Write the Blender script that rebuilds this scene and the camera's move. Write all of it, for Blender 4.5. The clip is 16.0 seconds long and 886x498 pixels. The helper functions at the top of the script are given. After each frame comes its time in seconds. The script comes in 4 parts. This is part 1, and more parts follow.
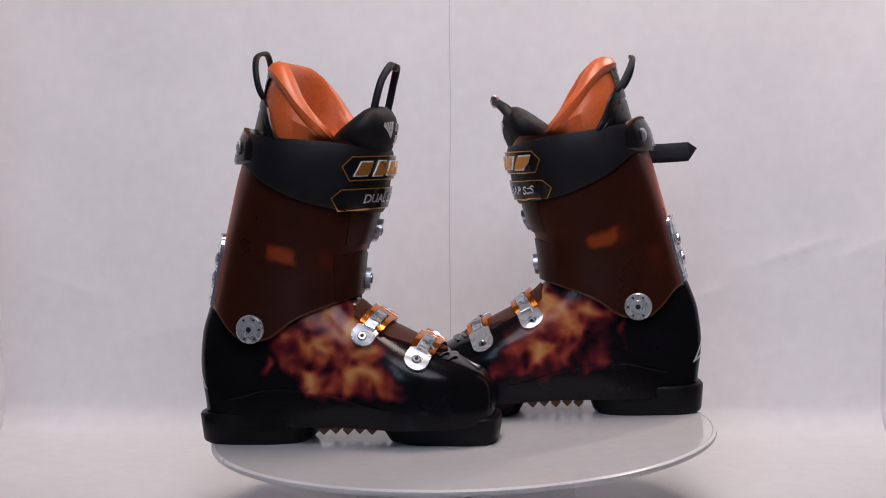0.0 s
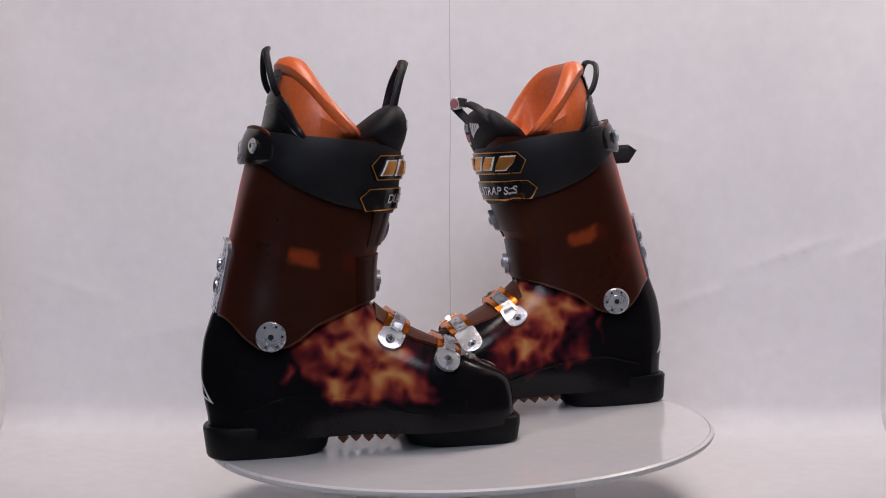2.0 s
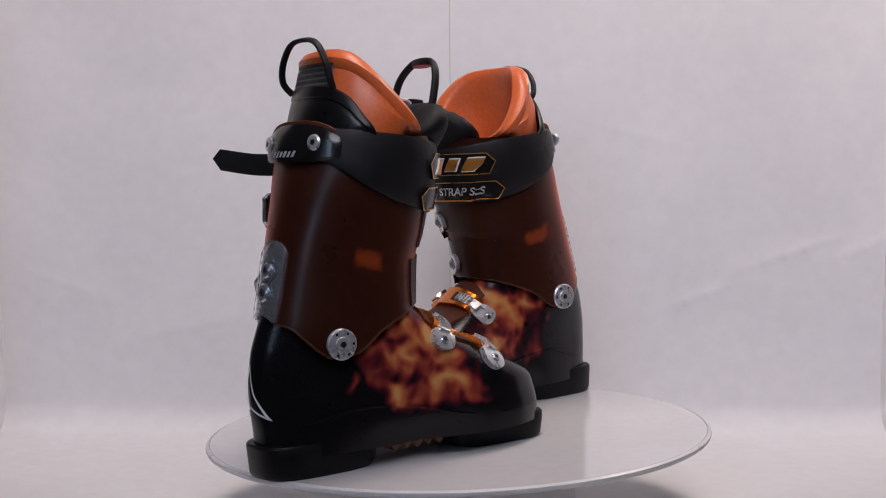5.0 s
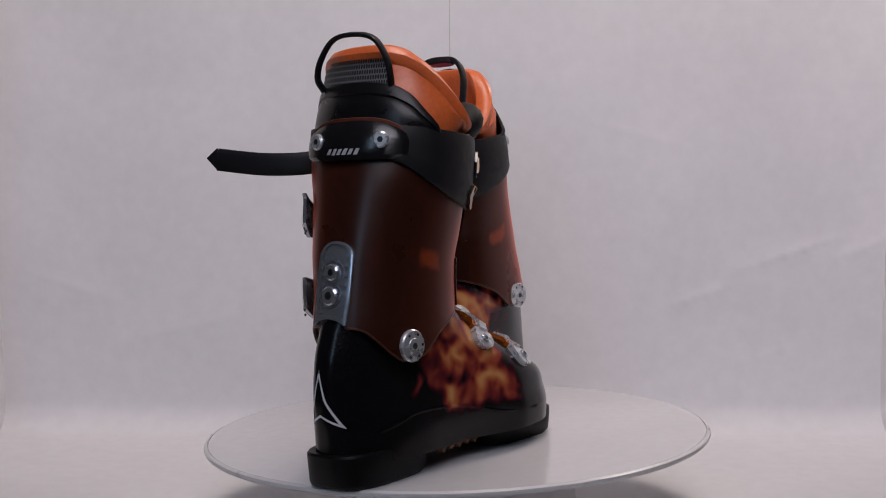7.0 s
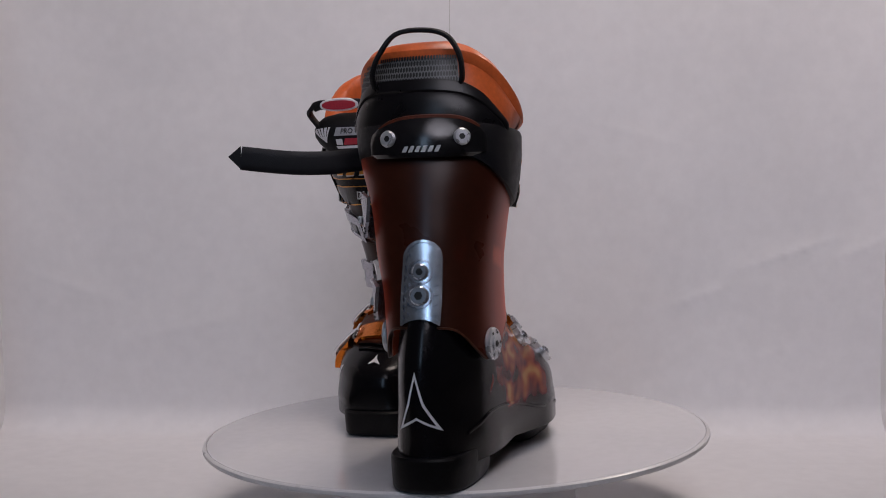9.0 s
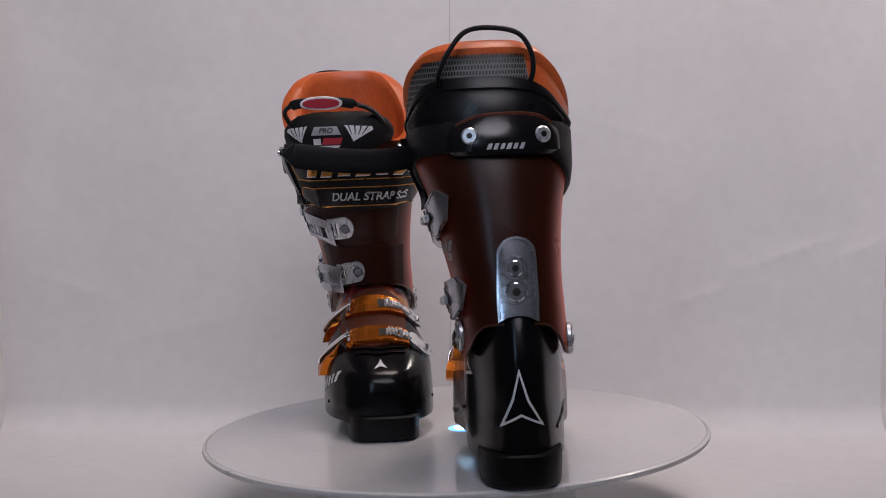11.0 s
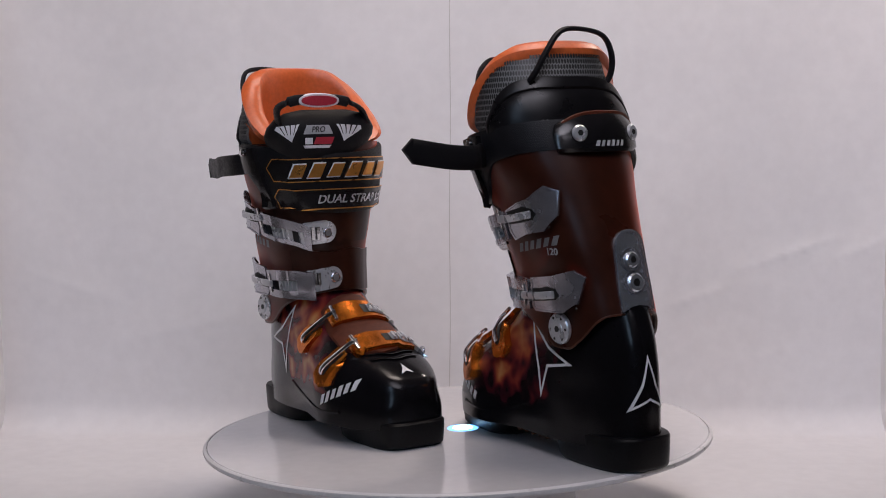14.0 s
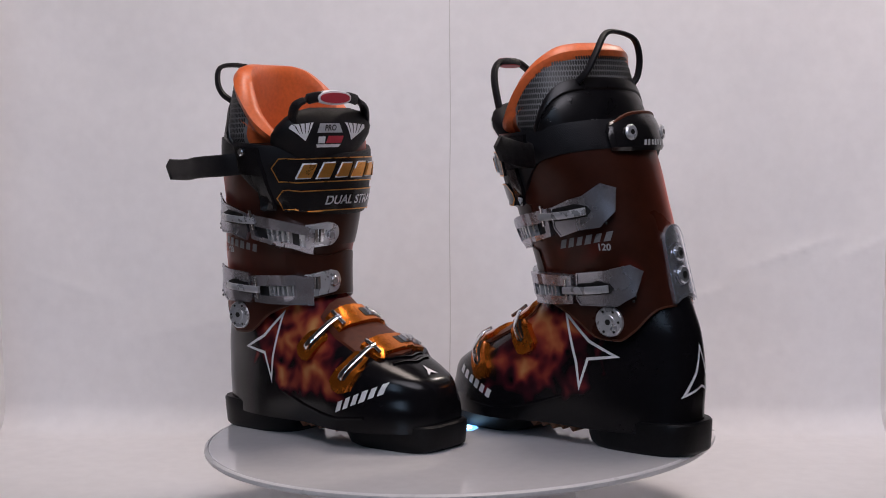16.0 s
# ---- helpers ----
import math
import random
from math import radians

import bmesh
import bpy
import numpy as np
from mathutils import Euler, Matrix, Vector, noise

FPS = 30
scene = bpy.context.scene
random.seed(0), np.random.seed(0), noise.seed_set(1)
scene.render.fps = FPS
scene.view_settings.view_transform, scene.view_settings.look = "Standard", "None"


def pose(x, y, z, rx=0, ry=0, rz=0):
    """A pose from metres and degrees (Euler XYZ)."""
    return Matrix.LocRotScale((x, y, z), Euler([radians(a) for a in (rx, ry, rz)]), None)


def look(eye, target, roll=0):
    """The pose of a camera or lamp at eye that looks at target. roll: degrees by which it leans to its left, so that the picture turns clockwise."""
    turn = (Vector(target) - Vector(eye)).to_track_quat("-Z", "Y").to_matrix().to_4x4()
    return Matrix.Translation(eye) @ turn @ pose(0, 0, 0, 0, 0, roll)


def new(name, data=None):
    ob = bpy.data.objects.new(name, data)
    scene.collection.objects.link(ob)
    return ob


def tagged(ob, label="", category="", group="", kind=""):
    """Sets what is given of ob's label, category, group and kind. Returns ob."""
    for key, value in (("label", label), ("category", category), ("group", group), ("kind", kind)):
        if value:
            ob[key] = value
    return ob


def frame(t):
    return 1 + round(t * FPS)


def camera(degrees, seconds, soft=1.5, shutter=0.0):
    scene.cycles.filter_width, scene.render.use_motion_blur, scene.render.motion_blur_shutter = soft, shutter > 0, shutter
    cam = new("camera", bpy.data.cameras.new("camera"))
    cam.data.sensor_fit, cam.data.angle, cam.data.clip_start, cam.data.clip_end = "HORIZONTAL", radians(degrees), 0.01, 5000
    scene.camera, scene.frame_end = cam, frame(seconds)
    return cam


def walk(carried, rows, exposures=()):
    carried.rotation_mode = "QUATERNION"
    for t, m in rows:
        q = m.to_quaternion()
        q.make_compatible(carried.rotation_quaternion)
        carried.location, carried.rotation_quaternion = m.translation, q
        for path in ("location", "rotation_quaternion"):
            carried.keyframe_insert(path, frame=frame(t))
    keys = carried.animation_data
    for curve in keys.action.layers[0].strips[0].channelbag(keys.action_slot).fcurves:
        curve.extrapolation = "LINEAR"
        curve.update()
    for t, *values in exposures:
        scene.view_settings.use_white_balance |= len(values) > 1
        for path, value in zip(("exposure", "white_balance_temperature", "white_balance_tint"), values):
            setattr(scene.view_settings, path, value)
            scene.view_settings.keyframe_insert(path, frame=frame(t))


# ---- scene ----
from mathutils.bvhtree import BVHTree

cam = camera(38.07, 16.0, soft=1.0)
EYE = pose(-0.0097, -1.3333, 0.2811, 86.047, 0, 0.495)
walk(cam, [(0.0, EYE), (16.0, EYE)], [(0.0, 0.22), (3.5, 0.19), (7.0, -0.15), (9.0, -0.30), (12.5, -0.13), (16.0, 0.12)])

# ---------------------------------------------------------------- light
world = bpy.data.worlds.new("world")
scene.world = world
world.use_nodes = True
wn = world.node_tree.nodes
sky = wn.new("ShaderNodeTexSky")
sky.sky_type, sky.sun_disc, sky.sun_elevation, sky.sun_rotation = "NISHITA", False, radians(35), radians(200)
wn["Background"].inputs[1].default_value = 0.05
world.node_tree.links.new(sky.outputs[0], wn["Background"].inputs[0])


def area_lamp(name, at, target, size, power, colour, tall=0.0, spread=180):
    data = bpy.data.lights.new(name, "AREA")
    data.shape, data.size, data.energy, data.color = "DISK", size, power, colour
    if tall:
        data.shape, data.size_y = "RECTANGLE", tall
    data.spread = radians(spread)
    ob = new(name, data)
    ob.matrix_world = look(at, target)
    return ob


area_lamp("ceiling_lamp", (0.06, 0.02, 1.5), (0.06, 0.16, 0.0), 0.5, 9.2, (1.0, 0.85, 0.785))
area_lamp("side_bulb", (0.72, 0.74, 1.2), (0, 0, 0.1), 0.07, 4.0, (1.0, 0.88, 0.80))
# Added fill with no known source, brightens the back sheet and boots from ahead.
area_lamp("front_fill", (0.05, -1.05, 1.25), (0.05, 0.45, 0.27), 0.9, 2.95, (0.84, 0.80, 0.905), spread=84)
area_lamp("narrow_window", (-0.80, -2.3, 1.05), (0, 0, 0.2), 0.34, 5.4, (0.50, 0.69, 0.96), 1.1)


# ---------------------------------------------------------------- materials
def material(name, colour, rough=0.5, metal=0.0, vary=0.15, scale=40.0, bump=0.0, bump_scale=200.0, spec=0.5, coat=0.0, emit=0.0, trans=0.0, sheen=None):
    """A principled material: two scales of tone, grain relief and uneven gloss."""
    m = bpy.data.materials.new(name)
    m.use_nodes = True
    n, l = m.node_tree.nodes, m.node_tree.links
    b = n["Principled BSDF"]
    tex = n.new("ShaderNodeTexCoord")
    big, small = n.new("ShaderNodeTexNoise"), n.new("ShaderNodeTexNoise")
    big.inputs["Scale"].default_value, small.inputs["Scale"].default_value = scale, scale * 9
    big.inputs["Detail"].default_value = 5
    l.new(tex.outputs["Object"], big.inputs["Vector"])
    l.new(tex.outputs["Object"], small.inputs["Vector"])
    add = n.new("ShaderNodeMath")
    add.operation = "ADD"
    l.new(big.outputs["Fac"], add.inputs[0])
    l.new(small.outputs["Fac"], add.inputs[1])
    tone = n.new("ShaderNodeMapRange")
    tone.inputs["From Min"].default_value, tone.inputs["From Max"].default_value = 0.7, 1.3
    tone.inputs["To Min"].default_value, tone.inputs["To Max"].default_value = 1 - vary, 1 + vary
    l.new(add.outputs[0], tone.inputs["Value"])
    mix = n.new("ShaderNodeVectorMath")
    mix.operation = "SCALE"
    mix.inputs[0].default_value = colour[:3]
    l.new(tone.outputs[0], mix.inputs["Scale"])
    l.new(mix.outputs[0], b.inputs["Base Color"])
    gloss = n.new("ShaderNodeMapRange")
    gloss.inputs["From Min"].default_value, gloss.inputs["From Max"].default_value = 0.3, 0.7
    gloss.inputs["To Min"].default_value, gloss.inputs["To Max"].default_value = rough * 0.85, min(1, rough * 1.2)
    l.new(big.outputs["Fac"], gloss.inputs["Value"])
    l.new(gloss.outputs[0], b.inputs["Roughness"])
    b.inputs["Metallic"].default_value = metal
    b.inputs["Specular IOR Level"].default_value = spec
    b.inputs["Coat Weight"].default_value = coat
    b.inputs["Coat Roughness"].default_value = 0.06
    b.inputs["Transmission Weight"].default_value = trans
    if sheen:
        b.inputs["Sheen Weight"].default_value, b.inputs["Sheen Roughness"].default_value = sheen[0], 0.36
        b.inputs["Sheen Tint"].default_value = (*sheen[1], 1)
    if emit:
        b.inputs["Emission Color"].default_value = (*colour[:3], 1)
        b.inputs["Emission Strength"].default_value = emit
    if bump:
        grain = n.new("ShaderNodeTexNoise")
        grain.inputs["Scale"].default_value, grain.inputs["Detail"].default_value = bump_scale, 4
        l.new(tex.outputs["Object"], grain.inputs["Vector"])
        rel = n.new("ShaderNodeBump")
        rel.inputs["Strength"].default_value, rel.inputs["Distance"].default_value = bump, 0.002
        l.new(grain.outputs["Fac"], rel.inputs["Height"])
        l.new(rel.outputs[0], b.inputs["Normal"])
    return m


def smooth_box(n, l, value, lo, hi, soft):
    """1 between lo and hi, falling to 0 over soft."""
    up, down, mul = n.new("ShaderNodeMapRange"), n.new("ShaderNodeMapRange"), n.new("ShaderNodeMath")
    for r, a, b in ((up, lo - soft, lo + soft), (down, hi + soft, hi - soft)):
        r.interpolation_type = "SMOOTHSTEP"
        r.inputs["From Min"].default_value, r.inputs["From Max"].default_value = a, b
        l.new(value, r.inputs["Value"])
    mul.operation = "MULTIPLY"
    l.new(up.outputs[0], mul.inputs[0])
    l.new(down.outputs[0], mul.inputs[1])
    return mul.outputs[0]


def flame_shell(outer):
    """Glossy black lacquer with a printed fire graphic round the middle of the foot, redder on the outer side (1 or -1 along y)."""
    m = material("flame_shell", (0.0052, 0.0048, 0.006), 0.20, vary=0.2, scale=25, spec=0.22)
    n, l = m.node_tree.nodes, m.node_tree.links
    b = n["Principled BSDF"]
    tex = n.new("ShaderNodeTexCoord")
    warp = n.new("ShaderNodeTexNoise")
    warp.inputs["Scale"].default_value, warp.inputs["Detail"].default_value = 28, 2.0
    l.new(tex.outputs["Object"], warp.inputs["Vector"])
    shift = n.new("ShaderNodeVectorMath")
    shift.operation = "MULTIPLY_ADD"
    shift.inputs[1].default_value, shift.inputs[2].default_value = (0.05, 0.0, 0.045), (-0.025, 0.0, -0.0225)
    l.new(warp.outputs["Color"], shift.inputs[0])
    moved = n.new("ShaderNodeVectorMath")
    l.new(tex.outputs["Object"], moved.inputs[0])
    l.new(shift.outputs[0], moved.inputs[1])
    sep = n.new("ShaderNodeSeparateXYZ")
    l.new(moved.outputs[0], sep.inputs[0])
    # the print leans back with the instep
    lean = n.new("ShaderNodeMath")
    lean.operation = "MULTIPLY_ADD"
    lean.inputs[1].default_value = 0.45
    l.new(sep.outputs[2], lean.inputs[0])
    l.new(sep.outputs[0], lean.inputs[2])
    bx = smooth_box(n, l, lean.outputs[0], 0.068, 0.186, 0.026)
    bz = smooth_box(n, l, sep.outputs[2], 0.046, 0.185, 0.014)
    mask = n.new("ShaderNodeMath")
    mask.operation = "MULTIPLY"
    l.new(bx, mask.inputs[0])
    l.new(bz, mask.inputs[1])
    # a small ember further back
    ember, both = n.new("ShaderNodeMath"), n.new("ShaderNodeMath")
    ember.operation, both.operation = "MULTIPLY", "MAXIMUM"
    l.new(smooth_box(n, l, sep.outputs[0], 0.006, 0.022, 0.010), ember.inputs[0])
    l.new(smooth_box(n, l, sep.outputs[2], 0.070, 0.100, 0.012), ember.inputs[1])
    half = n.new("ShaderNodeMath")
    half.operation = "MULTIPLY"
    half.inputs[1].default_value = 0.85
    l.new(ember.outputs[0], half.inputs[0])
    l.new(mask.outputs[0], both.inputs[0])
    l.new(half.outputs[0], both.inputs[1])
    mask = both
    # soft tongues of flame with dark blotches between them
    fire = n.new("ShaderNodeTexNoise")
    fire.inputs["Scale"].default_value, fire.inputs["Detail"].default_value, fire.inputs["Distortion"].default_value = 31, 1.1, 0.6
    l.new(tex.outputs["Object"], fire.inputs["Vector"])
    cell = n.new("ShaderNodeTexVoronoi")
    cell.feature = "SMOOTH_F1"
    cell.inputs["Scale"].default_value, cell.inputs["Smoothness"].default_value = 60, 0.6
    l.new(moved.outputs[0], cell.inputs["Vector"])
    blot = n.new("ShaderNodeMath")
    blot.operation = "MULTIPLY_ADD"
    blot.inputs[1].default_value = 0.42
    l.new(cell.outputs["Distance"], blot.inputs[0])
    l.new(fire.outputs["Fac"], blot.inputs[2])
    cool = n.new("ShaderNodeMath")
    cool.operation = "SUBTRACT"
    cool.inputs[1].default_value = 0.105
    l.new(blot.outputs[0], cool.inputs[0])
    heat = n.new("ShaderNodeMath")
    heat.operation = "MULTIPLY"
    hot = n.new("ShaderNodeMapRange")
    hot.inputs["From Min"].default_value, hot.inputs["From Max"].default_value = -0.04 * outer, 0.04 * outer
    hot.inputs["To Min"].default_value, hot.inputs["To Max"].default_value = 0.885, 0.82
    l.new(sep.outputs[1], hot.inputs["Value"])
    warm = n.new("ShaderNodeMath")
    warm.operation = "MULTIPLY"
    l.new(mask.outputs[0], warm.inputs[0])
    l.new(hot.outputs[0], warm.inputs[1])
    l.new(warm.outputs[0], heat.inputs[0])
    l.new(cool.outputs[0], heat.inputs[1])
    ramp = n.new("ShaderNodeValToRGB")
    e = ramp.color_ramp.elements
    e[0].position, e[0].color = 0.24, (0, 0, 0, 1)
    e[1].position, e[1].color = 0.74, (0.52, 0.25, 0.085, 1)
    for p, c in ((0.34, (0.030, 0.002, 0.005, 1)), (0.42, (0.105, 0.009, 0.010, 1)), (0.51, (0.22, 0.032, 0.018, 1)), (0.61, (0.36, 0.095, 0.032, 1))):
        k = e.new(p)
        k.color = c
    l.new(heat.outputs[0], ramp.inputs[0])
    old = b.inputs["Base Color"].links[0].from_socket
    add = n.new("ShaderNodeVectorMath")
    l.new(old, add.inputs[0])
    l.new(ramp.outputs[0], add.inputs[1])
    l.new(add.outputs[0], b.inputs["Base Color"])
    return m


AMBER = (0.0295, 0.0080, 0.0043)


def flame_cuff(outer):
    """Smoked amber plastic; a soft orange flame is printed on its inner side (the outer side is 1 or -1 along y), with dull red blotches."""
    # The red sheen stands in for backlight glowing through the plastic at its outline.
    m = material("smoked_amber_plastic", AMBER, 0.30, vary=0.2, scale=13, spec=0.24, sheen=(0.7, (0.9, 0.15, 0.08)))
    n, l = m.node_tree.nodes, m.node_tree.links
    b = n["Principled BSDF"]
    tex, warp = n.new("ShaderNodeTexCoord"), n.new("ShaderNodeTexNoise")
    warp.inputs["Scale"].default_value, warp.inputs["Detail"].default_value = 45, 2
    l.new(tex.outputs["Object"], warp.inputs["Vector"])
    shift, moved, sep = n.new("ShaderNodeVectorMath"), n.new("ShaderNodeVectorMath"), n.new("ShaderNodeSeparateXYZ")
    shift.operation = "MULTIPLY_ADD"
    shift.inputs[1].default_value, shift.inputs[2].default_value = (0.022, 0.0, 0.016), (-0.011, 0.0, -0.008)
    l.new(warp.outputs["Color"], shift.inputs[0])
    l.new(tex.outputs["Object"], moved.inputs[0])
    l.new(shift.outputs[0], moved.inputs[1])
    l.new(moved.outputs[0], sep.inputs[0])
    inner = n.new("ShaderNodeMapRange")
    inner.inputs["From Min"].default_value, inner.inputs["From Max"].default_value = -0.01 * outer, -0.03 * outer
    l.new(sep.outputs[1], inner.inputs["Value"])
    # the flame is a wedge: its lower edge rises to the rear
    slant = n.new("ShaderNodeMath")
    slant.operation = "MULTIPLY_ADD"
    slant.inputs[1].default_value = 0.22
    l.new(sep.outputs[0], slant.inputs[0])
    l.new(sep.outputs[2], slant.inputs[2])
    spot = None
    for where, low, high, soft in ((sep.outputs[0], 0.021, 0.050, 0.005), (slant.outputs[0], 0.1945, 0.2085, 0.0042), (inner.outputs[0], 0.5, 2.0, 0.2)):
        k = smooth_box(n, l, where, low, high, soft)
        if spot is None:
            spot = k
        else:
            mul = n.new("ShaderNodeMath")
            mul.operation = "MULTIPLY"
            l.new(spot, mul.inputs[0])
            l.new(k, mul.inputs[1])
            spot = mul.outputs[0]
    glow = n.new("ShaderNodeTexNoise")
    glow.inputs["Scale"].default_value, glow.inputs["Detail"].default_value = 24, 1
    l.new(tex.outputs["Object"], glow.inputs["Vector"])
    blot = n.new("ShaderNodeMapRange")
    blot.interpolation_type = "SMOOTHSTEP"
    for name, v in (("From Min", 0.56), ("From Max", 0.72), ("To Min", 0.0), ("To Max", 0.45)):
        blot.inputs[name].default_value = v
    l.new(glow.outputs["Fac"], blot.inputs["Value"])
    band = n.new("ShaderNodeMath")
    band.operation = "MULTIPLY"
    l.new(blot.outputs[0], band.inputs[0])
    l.new(smooth_box(n, l, sep.outputs[2], 0.165, 0.205, 0.02), band.inputs[1])
    colour = b.inputs["Base Color"].links[0].from_socket
    for factor, tint in ((band.outputs[0], (0.115, 0.012, 0.008, 1)), (spot, (0.215, 0.036, 0.010, 1))):
        mix = n.new("ShaderNodeMix")
        mix.data_type = "RGBA"
        l.new(factor, mix.inputs[0])
        l.new(colour, mix.inputs[6])
        mix.inputs[7].default_value = tint
        colour = mix.outputs[2]
    l.new(colour, b.inputs["Base Color"])
    return m


MAT = dict(
    shell=flame_shell(1),
    shell_mirrored=flame_shell(-1),
    cuff=flame_cuff(1),
    cuff_mirrored=flame_cuff(-1),
    cuff_plain=material("smoked_amber_plastic", AMBER, 0.30, vary=0.2, scale=13, spec=0.24),
    black=material("black_plastic", (0.0075, 0.007, 0.008), 0.2, vary=0.3, scale=60, bump=0.05),
    satin=material("satin_black_plastic", (0.006, 0.0055, 0.0065), 0.30, vary=0.3, scale=60, bump=0.05, spec=0.3),
    sole=material("black_sole_rubber", (0.0058, 0.0055, 0.0062), 0.42, vary=0.3, scale=50, bump=0.1, bump_scale=500, spec=0.15),
    cloth=material("black_webbing", (0.0065, 0.0062, 0.008), 0.48, vary=0.35, scale=120, bump=0.15, bump_scale=1200, spec=0.28),
    padded=material("black_padded_cloth", (0.006, 0.0055, 0.007), 0.6, vary=0.3, scale=80, bump=0.2, bump_scale=700, spec=0.25),
    liner=material("orange_liner_foam", (0.62, 0.125, 0.033), 0.38, vary=0.12, scale=30, bump=0.08, bump_scale=900),
    silver=material("brushed_aluminium", (0.76, 0.77, 0.80), 0.13, 1.0, vary=0.1, scale=90, bump=0.05),
    chrome=material("polished_aluminium", (0.58, 0.62, 0.69), 0.22, 0.85, vary=0.08, scale=40, bump=0.06, bump_scale=90),
    grey=material("satin_grey_metal", (0.46, 0.46, 0.51), 0.25, 0.85, vary=0.10, scale=40, bump=0.03, bump_scale=60),
    orange=material("orange_anodised_metal", (0.66, 0.18, 0.018), 0.24, 0.85, vary=0.12, scale=70),
    gold=material("gold_trim", (0.72, 0.33, 0.08), 0.3, 0.8, vary=0.12, scale=90),
    white=material("white_print", (0.72, 0.72, 0.74), 0.4, vary=0.08, scale=80),
    red=material("red_label", (0.42, 0.03, 0.05), 0.4, vary=0.15, scale=80),
    mesh=material("grey_mesh_cloth", (0.15, 0.15, 0.155), 0.6, vary=0.2, scale=90),
    disc=material("white_acrylic", (0.74, 0.73, 0.75), 0.085, vary=0.03, scale=9, spec=0.6, coat=0.3),
    rim=material("frosted_acrylic_edge", (0.70, 0.69, 0.70), 0.3, vary=0.04),
    paper=material("white_backdrop_cloth", (0.80, 0.79, 0.80), 0.9, vary=0.03, scale=6, bump=0.25, bump_scale=18, spec=0.2),
    room=material("dim_plaster", (0.20, 0.19, 0.18), 0.9, vary=0.1, scale=4),
    room_floor=material("dark_floor_boards", (0.06, 0.045, 0.035), 0.6, vary=0.3, scale=5),
    pale=material("pale_plated_metal", (0.58, 0.59, 0.62), 0.28, 0.6, vary=0.1, scale=90, bump=0.05),
    label=material("grey_label_cloth", (0.36, 0.37, 0.39), 0.5, vary=0.15, scale=150),
    dim=material("grey_print", (0.18, 0.18, 0.19), 0.4, vary=0.15, scale=80),
    seam=material("grey_cloth_seam", (0.56, 0.54, 0.53), 0.9, vary=0.1),
    # Cuff plastic made lighter: light shining through its edge is in this colour.
    edge=material("amber_edge_glow", (0.075, 0.025, 0.013), 0.3, vary=0.3, scale=14),
    dark=material("dark_slot", (0.006, 0.006, 0.006), 0.5, vary=0.2),
    tan=material("tan_sole_rib", (0.16, 0.06, 0.025), 0.5, vary=0.25, scale=80),
    flap=material("smoked_brown_flap", (0.085, 0.022, 0.011), 0.5, vary=0.2, scale=20, spec=0.2),
    lens=material("cool_blue_light", (0.16, 0.46, 1.0), 0.4, emit=2.2, vary=0.01),
    lens_core=material("cool_white_light", (0.45, 0.75, 1.0), 0.4, emit=11.0, vary=0.01),
)


def woven(m, pitch):
    """A fine square weave pressed into the surface; pitch in metres."""
    n, l = m.node_tree.nodes, m.node_tree.links
    b = n["Principled BSDF"]
    tex, weave, relief = n.new("ShaderNodeTexCoord"), n.new("ShaderNodeTexChecker"), n.new("ShaderNodeBump")
    weave.inputs["Scale"].default_value = 1 / pitch
    l.new(tex.outputs["Object"], weave.inputs["Vector"])
    relief.inputs["Strength"].default_value, relief.inputs["Distance"].default_value = 0.35, 0.0006
    l.new(weave.outputs["Fac"], relief.inputs["Height"])
    if b.inputs["Normal"].is_linked:
        l.new(b.inputs["Normal"].links[0].from_socket, relief.inputs["Normal"])
    l.new(relief.outputs[0], b.inputs["Normal"])


woven(MAT["cloth"], 0.0013)


# ---------------------------------------------------------------- mesh helpers
SIDE = 1  # 1 builds a left boot, -1 its mirror image


def part(name, bm, mat, parent=None, label="", flat=False):
    """Links a bmesh as one mesh object under its thing or part."""
    if SIDE < 0 and parent is not None:
        for v in bm.verts:
            v.co.y = -v.co.y
    bmesh.ops.recalc_face_normals(bm, faces=bm.faces)
    me = bpy.data.meshes.new(name)
    bm.to_mesh(me)
    bm.free()
    if not flat:
        me.shade_smooth()
        me.set_sharp_from_angle(angle=radians(38))
    me.materials.append(MAT[mat])
    ob = new(name, me)
    ob.parent = parent
    if label:
        tagged(ob, label)
    return ob


def loft(rings, close_u=True, caps=(True, True), bm=None):
    """Skins rings of points of one length."""
    bm = bm or bmesh.new()
    vs = [[bm.verts.new(p) for p in ring] for ring in rings]
    n = len(rings[0])
    for a, b in zip(vs, vs[1:]):
        for i in range(n if close_u else n - 1):
            j = (i + 1) % n
            bm.faces.new((a[i], a[j], b[j], b[i]))
    if caps[0]:
        bm.faces.new(vs[0][::-1])
    if caps[1]:
        bm.faces.new(vs[-1])
    return bm


